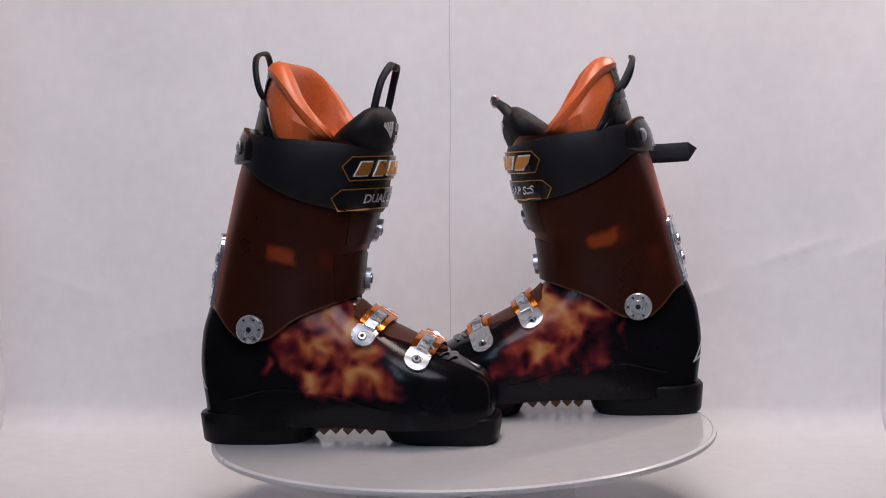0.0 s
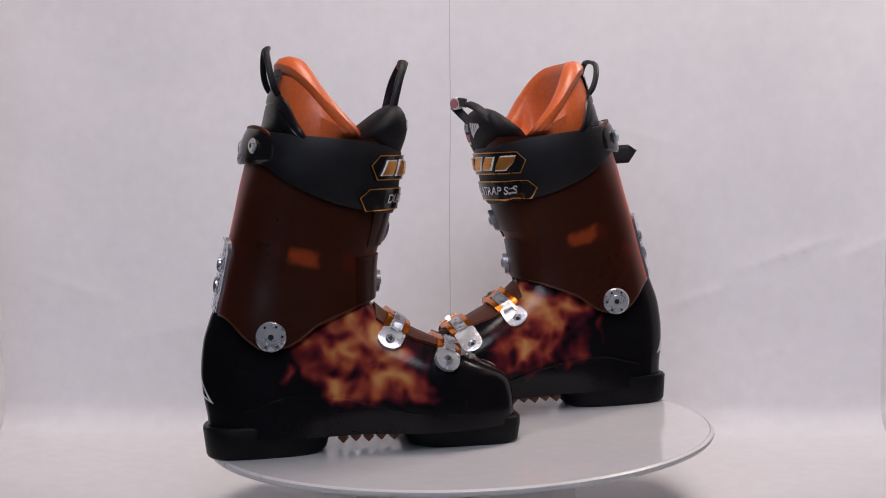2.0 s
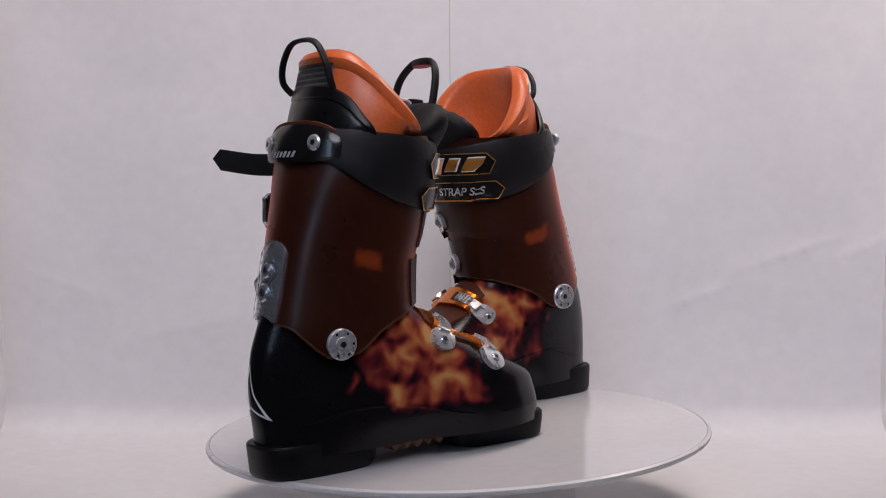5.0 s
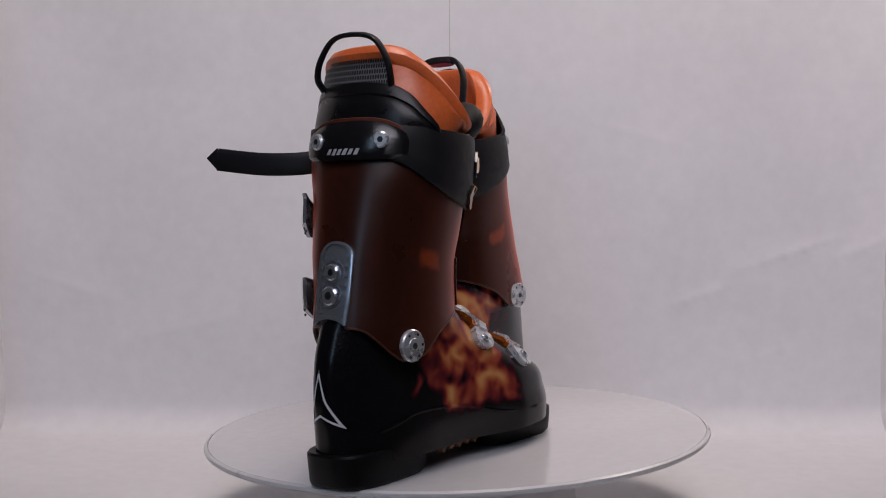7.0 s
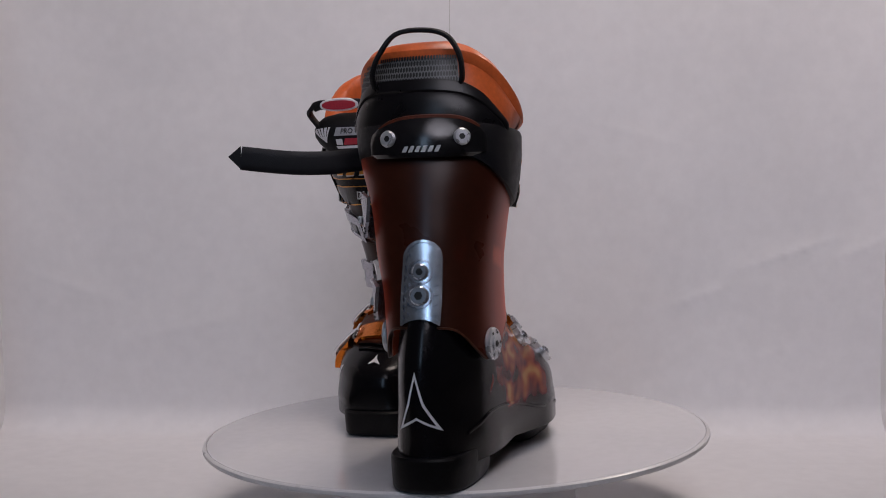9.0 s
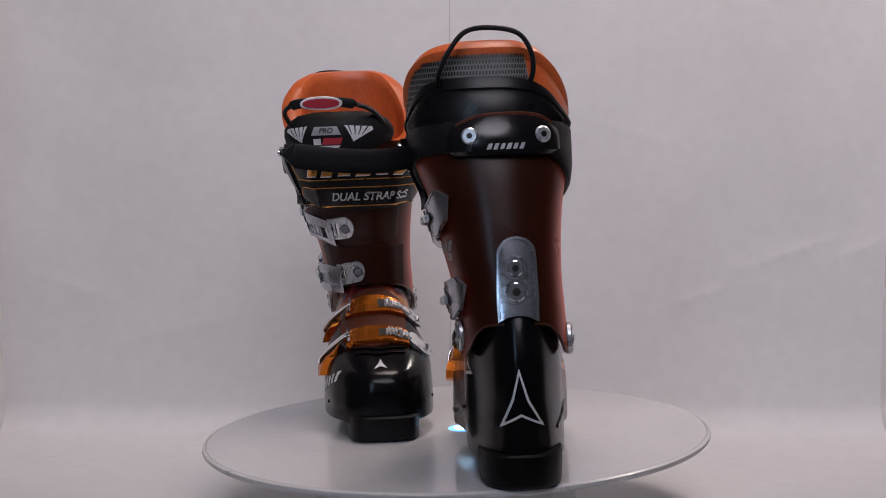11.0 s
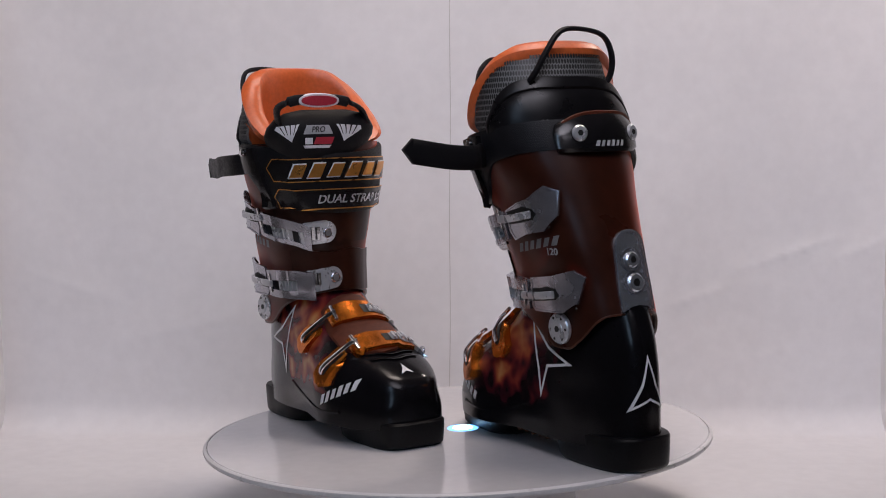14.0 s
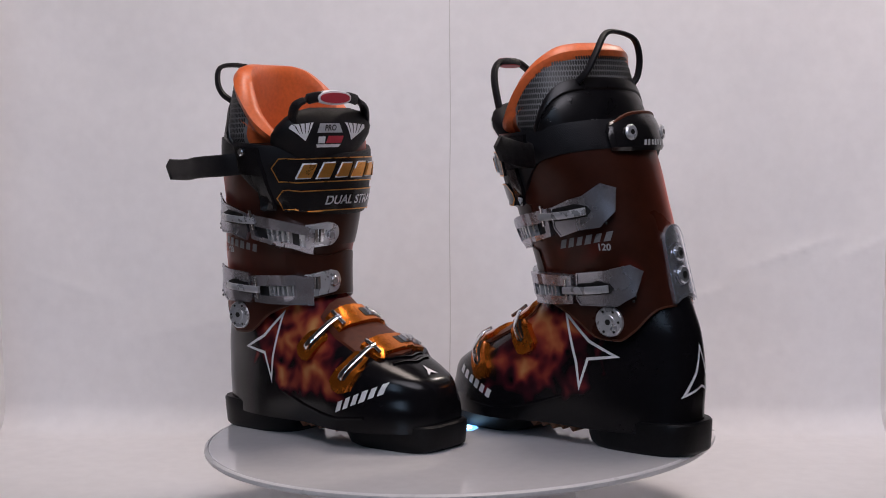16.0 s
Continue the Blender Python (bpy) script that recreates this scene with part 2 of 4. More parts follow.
def curve(table, v):
    """Smooth value at v in rows of (key, value)."""
    k = [a for a, _ in table]
    y = [b for _, b in table]
    if v <= k[0]:
        return y[0]
    if v >= k[-1]:
        return y[-1]
    i = max(j for j in range(len(k) - 1) if k[j] <= v)

    def slope(j):
        if j in (0, len(k) - 1):
            a, b = max(j - 1, 0), min(j + 1, len(k) - 1)
            return (y[b] - y[a]) / (k[b] - k[a])
        d0, d1 = (y[j] - y[j - 1]) / (k[j] - k[j - 1]), (y[j + 1] - y[j]) / (k[j + 1] - k[j])
        return 0.0 if d0 * d1 <= 0 else 2 * d0 * d1 / (d0 + d1)

    h = k[i + 1] - k[i]
    s = (v - k[i]) / h
    m0, m1 = slope(i) * h, slope(i + 1) * h
    return (2 * s**3 - 3 * s**2 + 1) * y[i] + (s**3 - 2 * s**2 + s) * m0 + (3 * s**2 - 2 * s**3) * y[i + 1] + (s**3 - s**2) * m1


def power(c, e):
    return math.copysign(abs(c) ** e, c)


def ring(back, front, half, z, n=2.6, count=56, rear=None):
    """A level outline; half is a width or a function of x; n and rear: how square the front and the rear end are, blending between."""
    xc, a = (back + front) / 2, (front - back) / 2
    out = []
    for i in range(count):
        f = 2 * math.pi * i / count
        u = power(math.cos(f), 2 / n)
        s = min(1, max(0, (u + 0.8) / 1.6))
        p = n if not rear else rear + (n - rear) * s * s * (3 - 2 * s)
        x = xc + a * u
        h = half(x) if callable(half) else half
        wide = (1 - min(1, abs(u)) ** p) ** (1 / p)
        out.append((x, h * math.copysign(wide, math.sin(f)), z))
    return out


def box(bm, size, m, bevel=0.0):
    made = bmesh.ops.create_cube(bm, size=1.0, matrix=m @ Matrix.Diagonal((*size, 1)))
    if bevel:
        edges = list({e for v in made["verts"] for e in v.link_edges})
        bmesh.ops.bevel(bm, geom=edges, offset=bevel, segments=2, profile=0.5, affect="EDGES")
    return bm


def disc_solid(radius, depth, m, bevel=0.0, count=32, bm=None):
    """A short cylinder with rounded rims, its axis along z of m."""
    b = min(bevel, depth / 2.1)
    rows = [(radius - b, 0), (radius, b), (radius, depth - b), (radius - b, depth)] if b else [(radius, 0), (radius, depth)]
    rings = [[m @ Vector((r * math.cos(2 * math.pi * i / count), r * math.sin(2 * math.pi * i / count), z)) for i in range(count)] for r, z in rows]
    return loft(rings, bm=bm)


def sweep(points, wide, thick, side_of, count=10, bm=None, closed=False):
    """A band or cord of oval section along points; side_of gives the direction of its width at each point."""
    pts = [Vector(p) for p in points]
    rings = []
    for i, p in enumerate(pts):
        t = (pts[min(i + 1, len(pts) - 1)] - pts[max(i - 1, 0)]).normalized()
        s = Vector(side_of(i / (len(pts) - 1)))
        s = (s - t * s.dot(t)).normalized()
        u = t.cross(s)
        rings.append([p + s * (wide / 2 * power(math.cos(2 * math.pi * k / count), 0.7)) + u * (thick / 2 * power(math.sin(2 * math.pi * k / count), 0.7)) for k in range(count)])
    return loft(rings, bm=bm)


def bezier(p, count=24):
    """Points along a smooth run through p."""
    out = []
    p = [Vector(q) for q in p]
    for i in range(len(p) - 1):
        a, b, c, d = p[max(i - 1, 0)], p[i], p[i + 1], p[min(i + 2, len(p) - 1)]
        for k in range(count // (len(p) - 1)):
            s = k / (count // (len(p) - 1))
            out.append(0.5 * ((2 * b) + (c - a) * s + (2 * a - 5 * b + 4 * c - d) * s**2 + (3 * b - a - 3 * c + d) * s**3))
    out.append(p[-1])
    return out


def skin(*meshes):
    """A surface on which pieces can be laid, in the left boot's shape."""
    bm = bmesh.new()
    for ob in meshes:
        bm.from_mesh(ob.data)
    if SIDE < 0:
        for v in bm.verts:
            v.co.y = -v.co.y
    tree = BVHTree.FromBMesh(bm)
    bm.free()
    return tree


def lay(tree, origin, way, off):
    """The point off above the surface that the way from origin meets, and its normal."""
    hit, nor, _, far = tree.ray_cast(origin, way)
    across = abs(way.z) < 0.01 and abs(way.x) < 0.999
    if across and (hit is None or far > 0.305):
        # below the hem the piece hangs straight down from where it last touches
        for k in range(1, 9):
            hit, nor, _, far = tree.ray_cast(origin + Vector((0, 0, 0.003 * k)), way)
            if hit is not None and far <= 0.305:
                hit = Vector((hit.x, hit.y, origin.z))
                break
        else:
            hit = None
    if hit is None:
        hit, nor, _, _ = tree.find_nearest(origin + way * 0.25)
    if nor.dot(way) > 0:
        nor = -nor
    nor = (nor - way * 0.6).normalized()
    return hit + nor * off, nor


def from_side(sign):
    return lambda u, v: (Vector((u, sign * 0.3, v)), Vector((0, -sign, 0)))


def from_heel(u, v):
    return Vector((-0.4, u, v)), Vector((1, 0, 0))


def from_top(u, v):
    return Vector((u, v, 0.5)), Vector((0, 0, -1))


def from_round(xc, yc, drop=0.0):
    """u: degrees round the leg, 0 at the toe side and 90 outside; v: height, lowered by drop for each degree."""
    def at(u, v):
        d = Vector((math.cos(radians(u)), math.sin(radians(u)), 0))
        return Vector((xc, yc, v + drop * u)) + d * 0.3, -d
    return at


def from_over(x, z, slope):
    """u: degrees over the instep, 90 outside; v: metres along it."""
    t, nrm = Vector((math.cos(slope), 0, -math.sin(slope))), Vector((math.sin(slope), 0, math.cos(slope)))
    c = Vector((x, 0, z)) - nrm * 0.05
    def at(u, v):
        d = nrm * math.cos(radians(u)) + Vector((0, 1, 0)) * math.sin(radians(u))
        return c + t * v + d * 0.3, -d
    return at


def put_on(bm, at, tree, high, sink):
    """Lays a flat bmesh (u, v) on the surface; with high it gets edges down to the surface."""
    nor = {}
    for v in bm.verts:
        o, w = at(v.co.x, v.co.y)
        v.co, nor[v] = lay(tree, o, w, high)
    if sink:
        rim = [e for e in bm.edges if e.is_boundary]
        new_bits = bmesh.ops.extrude_edge_only(bm, edges=rim)["geom"]
        made = [v for v in new_bits if isinstance(v, bmesh.types.BMVert)]
        near = {tuple(round(c, 6) for c in v.co): n for v, n in nor.items()}
        for v in made:
            v.co = v.co - near[tuple(round(c, 6) for c in v.co)] * (high + sink)
    return bm


def plate(name, poly, at, tree, high, mat, parent, label="", sink=0.0006, cuts=3):
    """A plate or print of outline poly (u, v) laid on a surface."""
    bm = bmesh.new()
    bm.faces.new([bm.verts.new((u, v, 0)) for u, v in poly])
    bmesh.ops.triangulate(bm, faces=bm.faces)
    bmesh.ops.subdivide_edges(bm, edges=bm.edges, cuts=cuts, use_grid_fill=True)
    return part(name, put_on(bm, at, tree, high, sink), mat, parent, label)


def line(name, pts, wide, at, tree, high, mat, parent, label="", sx=1.0, cuts=5):
    """A closed line of even width along pts; sx: metres in one unit of u."""
    bm = bmesh.new()
    p = [Vector((u * sx, v)) for u, v in pts]
    turn = sum(a.x * b.y - b.x * a.y for a, b in zip(p, p[1:] + p[:1])) > 0
    inner = []
    for i, q in enumerate(p):
        a, b = (q - p[i - 1]).normalized(), (p[(i + 1) % len(p)] - q).normalized()
        na, nb = Vector((-a.y, a.x)), Vector((-b.y, b.x))
        m = (na + nb).normalized()
        d = wide / max(0.34, m.dot(na))
        inner.append(q + m * (d if turn else -d))
    rows = [(bm.verts.new((q.x / sx, q.y, 0)), bm.verts.new((r.x / sx, r.y, 0))) for q, r in zip(p, inner)]
    for (a, b), (c, d) in zip(rows, rows[1:] + rows[:1]):
        bm.faces.new((a, c, d, b))
    bmesh.ops.subdivide_edges(bm, edges=bm.edges, cuts=cuts, use_grid_fill=True)
    return part(name, put_on(bm, at, tree, high, 0.0), mat, parent, label)


def written(name, text, height, u0, v0, flip, at, tree, high, mat, parent, label="", sx=1.0, bold=0.0, lean=0.0):
    """A readable word centred at (u0, v0); flip 1 or -1: the way in which u runs as one reads."""
    data = bpy.data.curves.new(name, "FONT")
    data.body, data.size, data.align_x, data.align_y = text, height * 1.4, "CENTER", "CENTER"
    data.offset, data.shear = height * bold, lean
    ob = new(name, data)
    me = bpy.data.meshes.new_from_object(ob.evaluated_get(bpy.context.evaluated_depsgraph_get()))
    bpy.data.objects.remove(ob)
    bm = bmesh.new()
    bm.from_mesh(me)
    bpy.data.meshes.remove(me)
    for v in bm.verts:
        v.co = (u0 + flip * SIDE * v.co.x / sx, v0 + v.co.y, 0)
    return part(name, put_on(bm, at, tree, high, 0.0), mat, parent, label)


def bars(name, count, width, height, u0, v0, flip, at, tree, high, mat, parent, rise=0.0, lean=0.3, sx=1.0, sink=0.0):
    """Slanted plain bars in place of a brand's letters, centred at (u0, v0)."""
    step = width / count
    for i in range(count):
        c = (i + 0.5 - count / 2) * step
        w = step * (0.36 if i % 3 else 0.40)
        h = height * (0.5 if i % 2 else 0.46)
        q = [(c - w - h * lean, -h), (c + w * 0.8 - h * lean, -h), (c + w + h * lean, h), (c - w * 0.6 + h * lean, h)]
        plate(name, [(u0 + flip * SIDE * a / sx, v0 + b + rise * a) for a, b in q], at, tree, high, mat, parent, sink=sink, cuts=1)


def knob(name, radius, depth, at, tree, u, v, mat, parent, lift=0.0, bevel=0.0012, label=""):
    """A round rivet or bolt head that stands on the surface."""
    o, w = at(u, v)
    p, nor = lay(tree, o, w, lift - 0.001)
    m = Matrix.Translation(p) @ (nor.to_track_quat("Z", "Y").to_matrix().to_4x4())
    return part(name, disc_solid(radius, depth + 0.001, m, bevel, 24), mat, parent, label), m


# ---------------------------------------------------------------- the photo tent
WALL, FLOOR = 0.455, -0.10
# pressed folds in the back sheet: from and to across and up, less the wall's depth; height
FOLDS = [(a, b - WALL, c, d - WALL, h) for a, b, c, d, h in (
    (0.29, 0.074, 0.385, 0.106, 0.0030), (0.39, 0.126, 0.525, 0.173, 0.0035), (0.525, 0.142, 0.61, 0.178, 0.0035), (0.18, 0.33, 0.30, 0.30, 0.0016),
    (-0.50, 0.02, -0.30, 0.06, 0.0022), (-0.60, 0.12, -0.47, 0.08, 0.0018), (0.33, -0.02, 0.52, 0.03, 0.0022))]


def crease(x, s):
    """How far the hanging cloth stands off its plane."""
    soft = noise.noise((x * 2.7, s * 2.1, 1.7)) * 0.012
    fold = noise.noise((x * 9, s * 8, 5.1)) * 0.0016 + noise.noise((x * 24, s * 21, 2.6)) * 0.0005
    sharp = abs(noise.noise((x * 4.2, s * 3.4, 9.3))) * 0.005
    ridge = 0.0
    for x0, s0, x1, s1, high in FOLDS:
        k = max(0, min(1, ((x - x0) * (x1 - x0) + (s - s0) * (s1 - s0)) / ((x1 - x0) ** 2 + (s1 - s0) ** 2)))
        d = (s - s0 - k * (s1 - s0)) * math.copysign(1, x1 - x0)
        far = math.hypot(x - x0 - k * (x1 - x0), s - s0 - k * (s1 - s0))
        ridge += 0.62 * high * math.exp(-(far / 0.010) ** 2) * (1 if d > 0 else 0.4) * math.sin(math.pi * (0.1 + 0.8 * k))
    return soft + fold - sharp - ridge


def backdrop():
    """A white cloth sheet that hangs as back wall and sweeps forward as the floor, with two side sheets."""
    r = 0.04
    prof = [(WALL, z) for z in np.linspace(0.68, FLOOR + r, 150)]
    prof += [(WALL - r + r * math.cos(a), FLOOR + r - r * math.sin(a)) for a in np.linspace(0.15, math.pi / 2, 10)]
    prof += [(y, FLOOR) for y in np.linspace(WALL - r - 0.02, -0.34, 60)]
    rings = []
    for y, z in prof:
        row = []
        for x in np.linspace(-0.655, 0.602, 222):
            w = crease(x, z - y)
            hang = max(0, min(1, (z - FLOOR) / 0.16)) ** 1.5
            lie = max(0, min(1, (WALL - r - y) / 0.15))
            row.append((x, y + w * hang, z + abs(w) * 0.25 * lie))
        rings.append(row)
    sheet = part("backdrop", loft(rings, close_u=False, caps=(False, False)), "paper")
    tagged(sheet, "white creased cloth backdrop sweeping from wall to table", "backdrop", kind="structure")
    # where two sheets meet
    rings = []
    for z in np.linspace(0.68, -0.05, 60):
        y, x = WALL + crease(-0.0155, z - WALL) * max(0, min(1, (z - FLOOR) / 0.16)) ** 1.5, -0.0155 + 0.0006 * math.sin(z * 23)
        rings.append([(x - 0.0006, y + 0.0003, z), (x - 0.0004, y - 0.0008, z), (x + 0.0004, y - 0.0008, z), (x + 0.0006, y + 0.0003, z)])
    part("seam", loft(rings, close_u=False, caps=(False, False)), "seam", sheet, "thin grey seam where two sheets meet")
    for name, x in (("wall_left", -0.6425), ("wall_right", 0.5905)):
        rings = [[(x + crease(y * 1.3 + 4, z) * 0.6, y, z) for z in np.linspace(FLOOR - 0.01, 0.68, 40)] for y in np.linspace(WALL + 0.02, 0.12, 30)]
        ob = part(name, loft(rings, close_u=False, caps=(False, False)), "paper")
        tagged(ob, "white hanging cloth side wall of the photo tent", "backdrop", kind="structure")


def room():
    """Plain dim room round the tent: floor, four walls and a ceiling."""
    for name, size, at, mat in (
        ("floor", (5.0, 5.0, 0.05), (0, -1.0, FLOOR - 0.03), "room_floor"), ("ceiling", (5.0, 5.0, 0.05), (0, -1.0, 2.35), "room"),
        ("wall_north", (5.0, 0.1, 2.5), (0, 1.5, 1.1), "room"), ("wall_south", (5.0, 0.1, 2.5), (0, -3.5, 1.1), "room"),
        ("wall_west", (0.1, 4.9, 2.5), (-2.5, -1.0, 1.1), "room"), ("wall_east", (0.1, 4.9, 2.5), (2.5, -1.0, 1.1), "room"),
    ):
        tagged(part(name, box(bmesh.new(), size, pose(*at)), mat, flat=True), "plain dim room surface round the photo tent", "room", kind="structure")


backdrop()
room()
# ---------------------------------------------------------------- the turntable
TILT = pose(0, 0, 0, 0, -1.98, 0)
TURN = [0.07, 4.68, 9.25, 13.76, 18.21, 22.59, 26.93, 31.25, 35.55, 39.87, 44.22, 48.62, 53.06, 57.57, 62.14, 66.76, 71.44,
        76.15, 80.88, 85.63, 90.37, 95.1, 99.8, 104.46, 109.08, 113.66, 118.19, 122.69, 127.16, 131.62, 136.06, 140.51, 144.97]


def turntable():
    top = tagged(new("turntable"), "round white glossy acrylic turntable disc with a frosted edge", "turntable")
    c = pose(0.0, 0.008, 0)
    part("plate", disc_solid(0.2585, 0.0045, c @ pose(0, 0, -0.0045), 0.0008, 160), "disc", top)
    bm = bmesh.new()
    rows = [(0.2588, -0.0062), (0.2606, -0.0061), (0.2617, -0.0052), (0.2624, -0.0036), (0.2620, -0.0014), (0.2606, -0.0006), (0.2588, -0.0001)]
    loft([[c @ Vector((r * math.cos(2 * math.pi * i / 160), r * math.sin(2 * math.pi * i / 160), z)) for i in range(160)] for r, z in rows + rows[:1]], caps=(False, False), bm=bm)
    part("edge_ring", bm, "rim", top, "frosted acrylic edge ring")
    glow = part("light_window", disc_solid(0.0165, 0.0018, pose(0.002, -0.001, -0.0012), 0.0005, 40), "lens", top, "glowing cool blue light in the centre")
    part("lamp_core", disc_solid(0.0105, 0.0007, pose(0.002, -0.001, 0.0006), 0.0003, 32), "lens_core", glow, "white-hot core of the light")
    return top


def motor_housing():
    rows = [(0.115, -0.099), (0.118, -0.090), (0.110, -0.030), (0.085, -0.018), (0.085, -0.0047)]
    ob = part("motor_housing", loft([[(r * math.cos(2 * math.pi * i / 64), r * math.sin(2 * math.pi * i / 64), z) for i in range(64)] for r, z in rows]), "paper")
    ob.matrix_world = TILT
    tagged(ob, "white round motor housing beneath the turntable disc", "motor housing")


# ---------------------------------------------------------------- the boots
CUFF_BACK = [(0.09, -0.056), (0.131, -0.053), (0.17, -0.045), (0.212, -0.036), (0.24, -0.029), (0.268, -0.022), (0.285, -0.017), (0.32, -0.008)]
CUFF_FRONT = [(0.09, 0.106), (0.146, 0.104), (0.17, 0.106), (0.19, 0.108), (0.213, 0.117), (0.23, 0.122), (0.26, 0.129), (0.29, 0.133), (0.32, 0.134)]
CUFF_HALF = [(0.09, 0.049), (0.12, 0.0485), (0.16, 0.049), (0.2, 0.0535), (0.24, 0.0600), (0.28, 0.0700), (0.32, 0.0735)]
CUFF_SHIFT = [(0.12, 0.0), (0.16, 0.003), (0.2, 0.0075), (0.25, 0.0108), (0.3, 0.0160), (0.36, 0.018)]
CUFF_FOOT = [(-0.06, 0.141), (-0.046, 0.139), (-0.02, 0.116), (-0.007, 0.108), (0.013, 0.109), (0.046, 0.129), (0.08, 0.142), (0.104, 0.149)]


def cuff_at(f, z, out=0.0):
    """Point of the cuff's outside at the angle f (0 toe, 90 outer side, 180 heel) and height z, moved out."""
    b, t, h = curve(CUFF_BACK, z), curve(CUFF_FRONT, z), curve(CUFF_HALF, z)
    xc, a, n = (b + t) / 2, (t - b) / 2 + out, 2.35 - 0.25 * max(0, min(1, (z - 0.2) / 0.08))
    c, s = math.cos(f), math.sin(f)
    return Vector((xc + a * power(c, 2 / n), curve(CUFF_SHIFT, z) + (h + out) * power(s, 2 / n), z))


SHELL_BACK = [(0.016, -0.064), (0.034, -0.0640), (0.06, -0.0672), (0.08, -0.0685), (0.11, -0.0655), (0.133, -0.0585), (0.16, -0.047), (0.18, -0.040)]
SHELL_FRONT = [(0.016, 0.236), (0.03, 0.238), (0.048, 0.238), (0.060, 0.2355), (0.068, 0.230), (0.0745, 0.220), (0.084, 0.202), (0.096, 0.176), (0.107, 0.154),
               (0.119, 0.131), (0.136, 0.109), (0.146, 0.099), (0.16, 0.090), (0.18, 0.086)]
SHELL_HALF = [(-0.07, 0.040), (-0.03, 0.0425), (0.0, 0.0445), (0.05, 0.0455), (0.1, 0.050), (0.15, 0.058), (0.19, 0.054), (0.22, 0.045), (0.24, 0.038)]
SHELL_SHIFT = [(0.1, 0.0), (0.15, -0.003), (0.2, -0.006), (0.245, -0.009)]


def ease(v):
    v = max(0.0, min(1.0, v))
    return v * v * (3 - 2 * v)


def shell_half(x, z):
    arch = 1 - 0.13 * ease(1 - abs(x - 0.09) / 0.055) * ease(1.5 - z / 0.032)
    heel = 1 - 0.17 * ease((z - 0.04) / 0.11) * ease((0.02 - x) / 0.09)
    barrel = 1 - min(0.14, 0.08 * (max(0.0, z - 0.055) / 0.06) ** 2)
    return curve(SHELL_HALF, x) * arch * heel * barrel


def shell_bm():
    zs = list(np.linspace(0.0195, 0.05, 9)) + list(np.linspace(0.053, 0.076, 14)) + list(np.linspace(0.079, 0.178, 28))
    rings = []
    for z in zs:
        n = 4.8 - 1.1 * ease((z - 0.036) / 0.018) - 1.2 * ease((z - 0.048) / 0.062)
        rings.append(ring(curve(SHELL_BACK, z), curve(SHELL_FRONT, z), lambda x: shell_half(x, z), z, n, 96, 2.7 - 0.4 * ease((z - 0.03) / 0.05)))
        rings[-1] = [(x, y + curve(SHELL_SHIFT, x), k) for x, y, k in rings[-1]]
    return loft(rings)


def sole_block(rows, n):
    """rows: height, back, front, half width."""
    return loft([[(x, y + curve(SHELL_SHIFT, x), k) for x, y, k in ring(b, f, h, z, n, 48)] for z, b, f, h in rows])


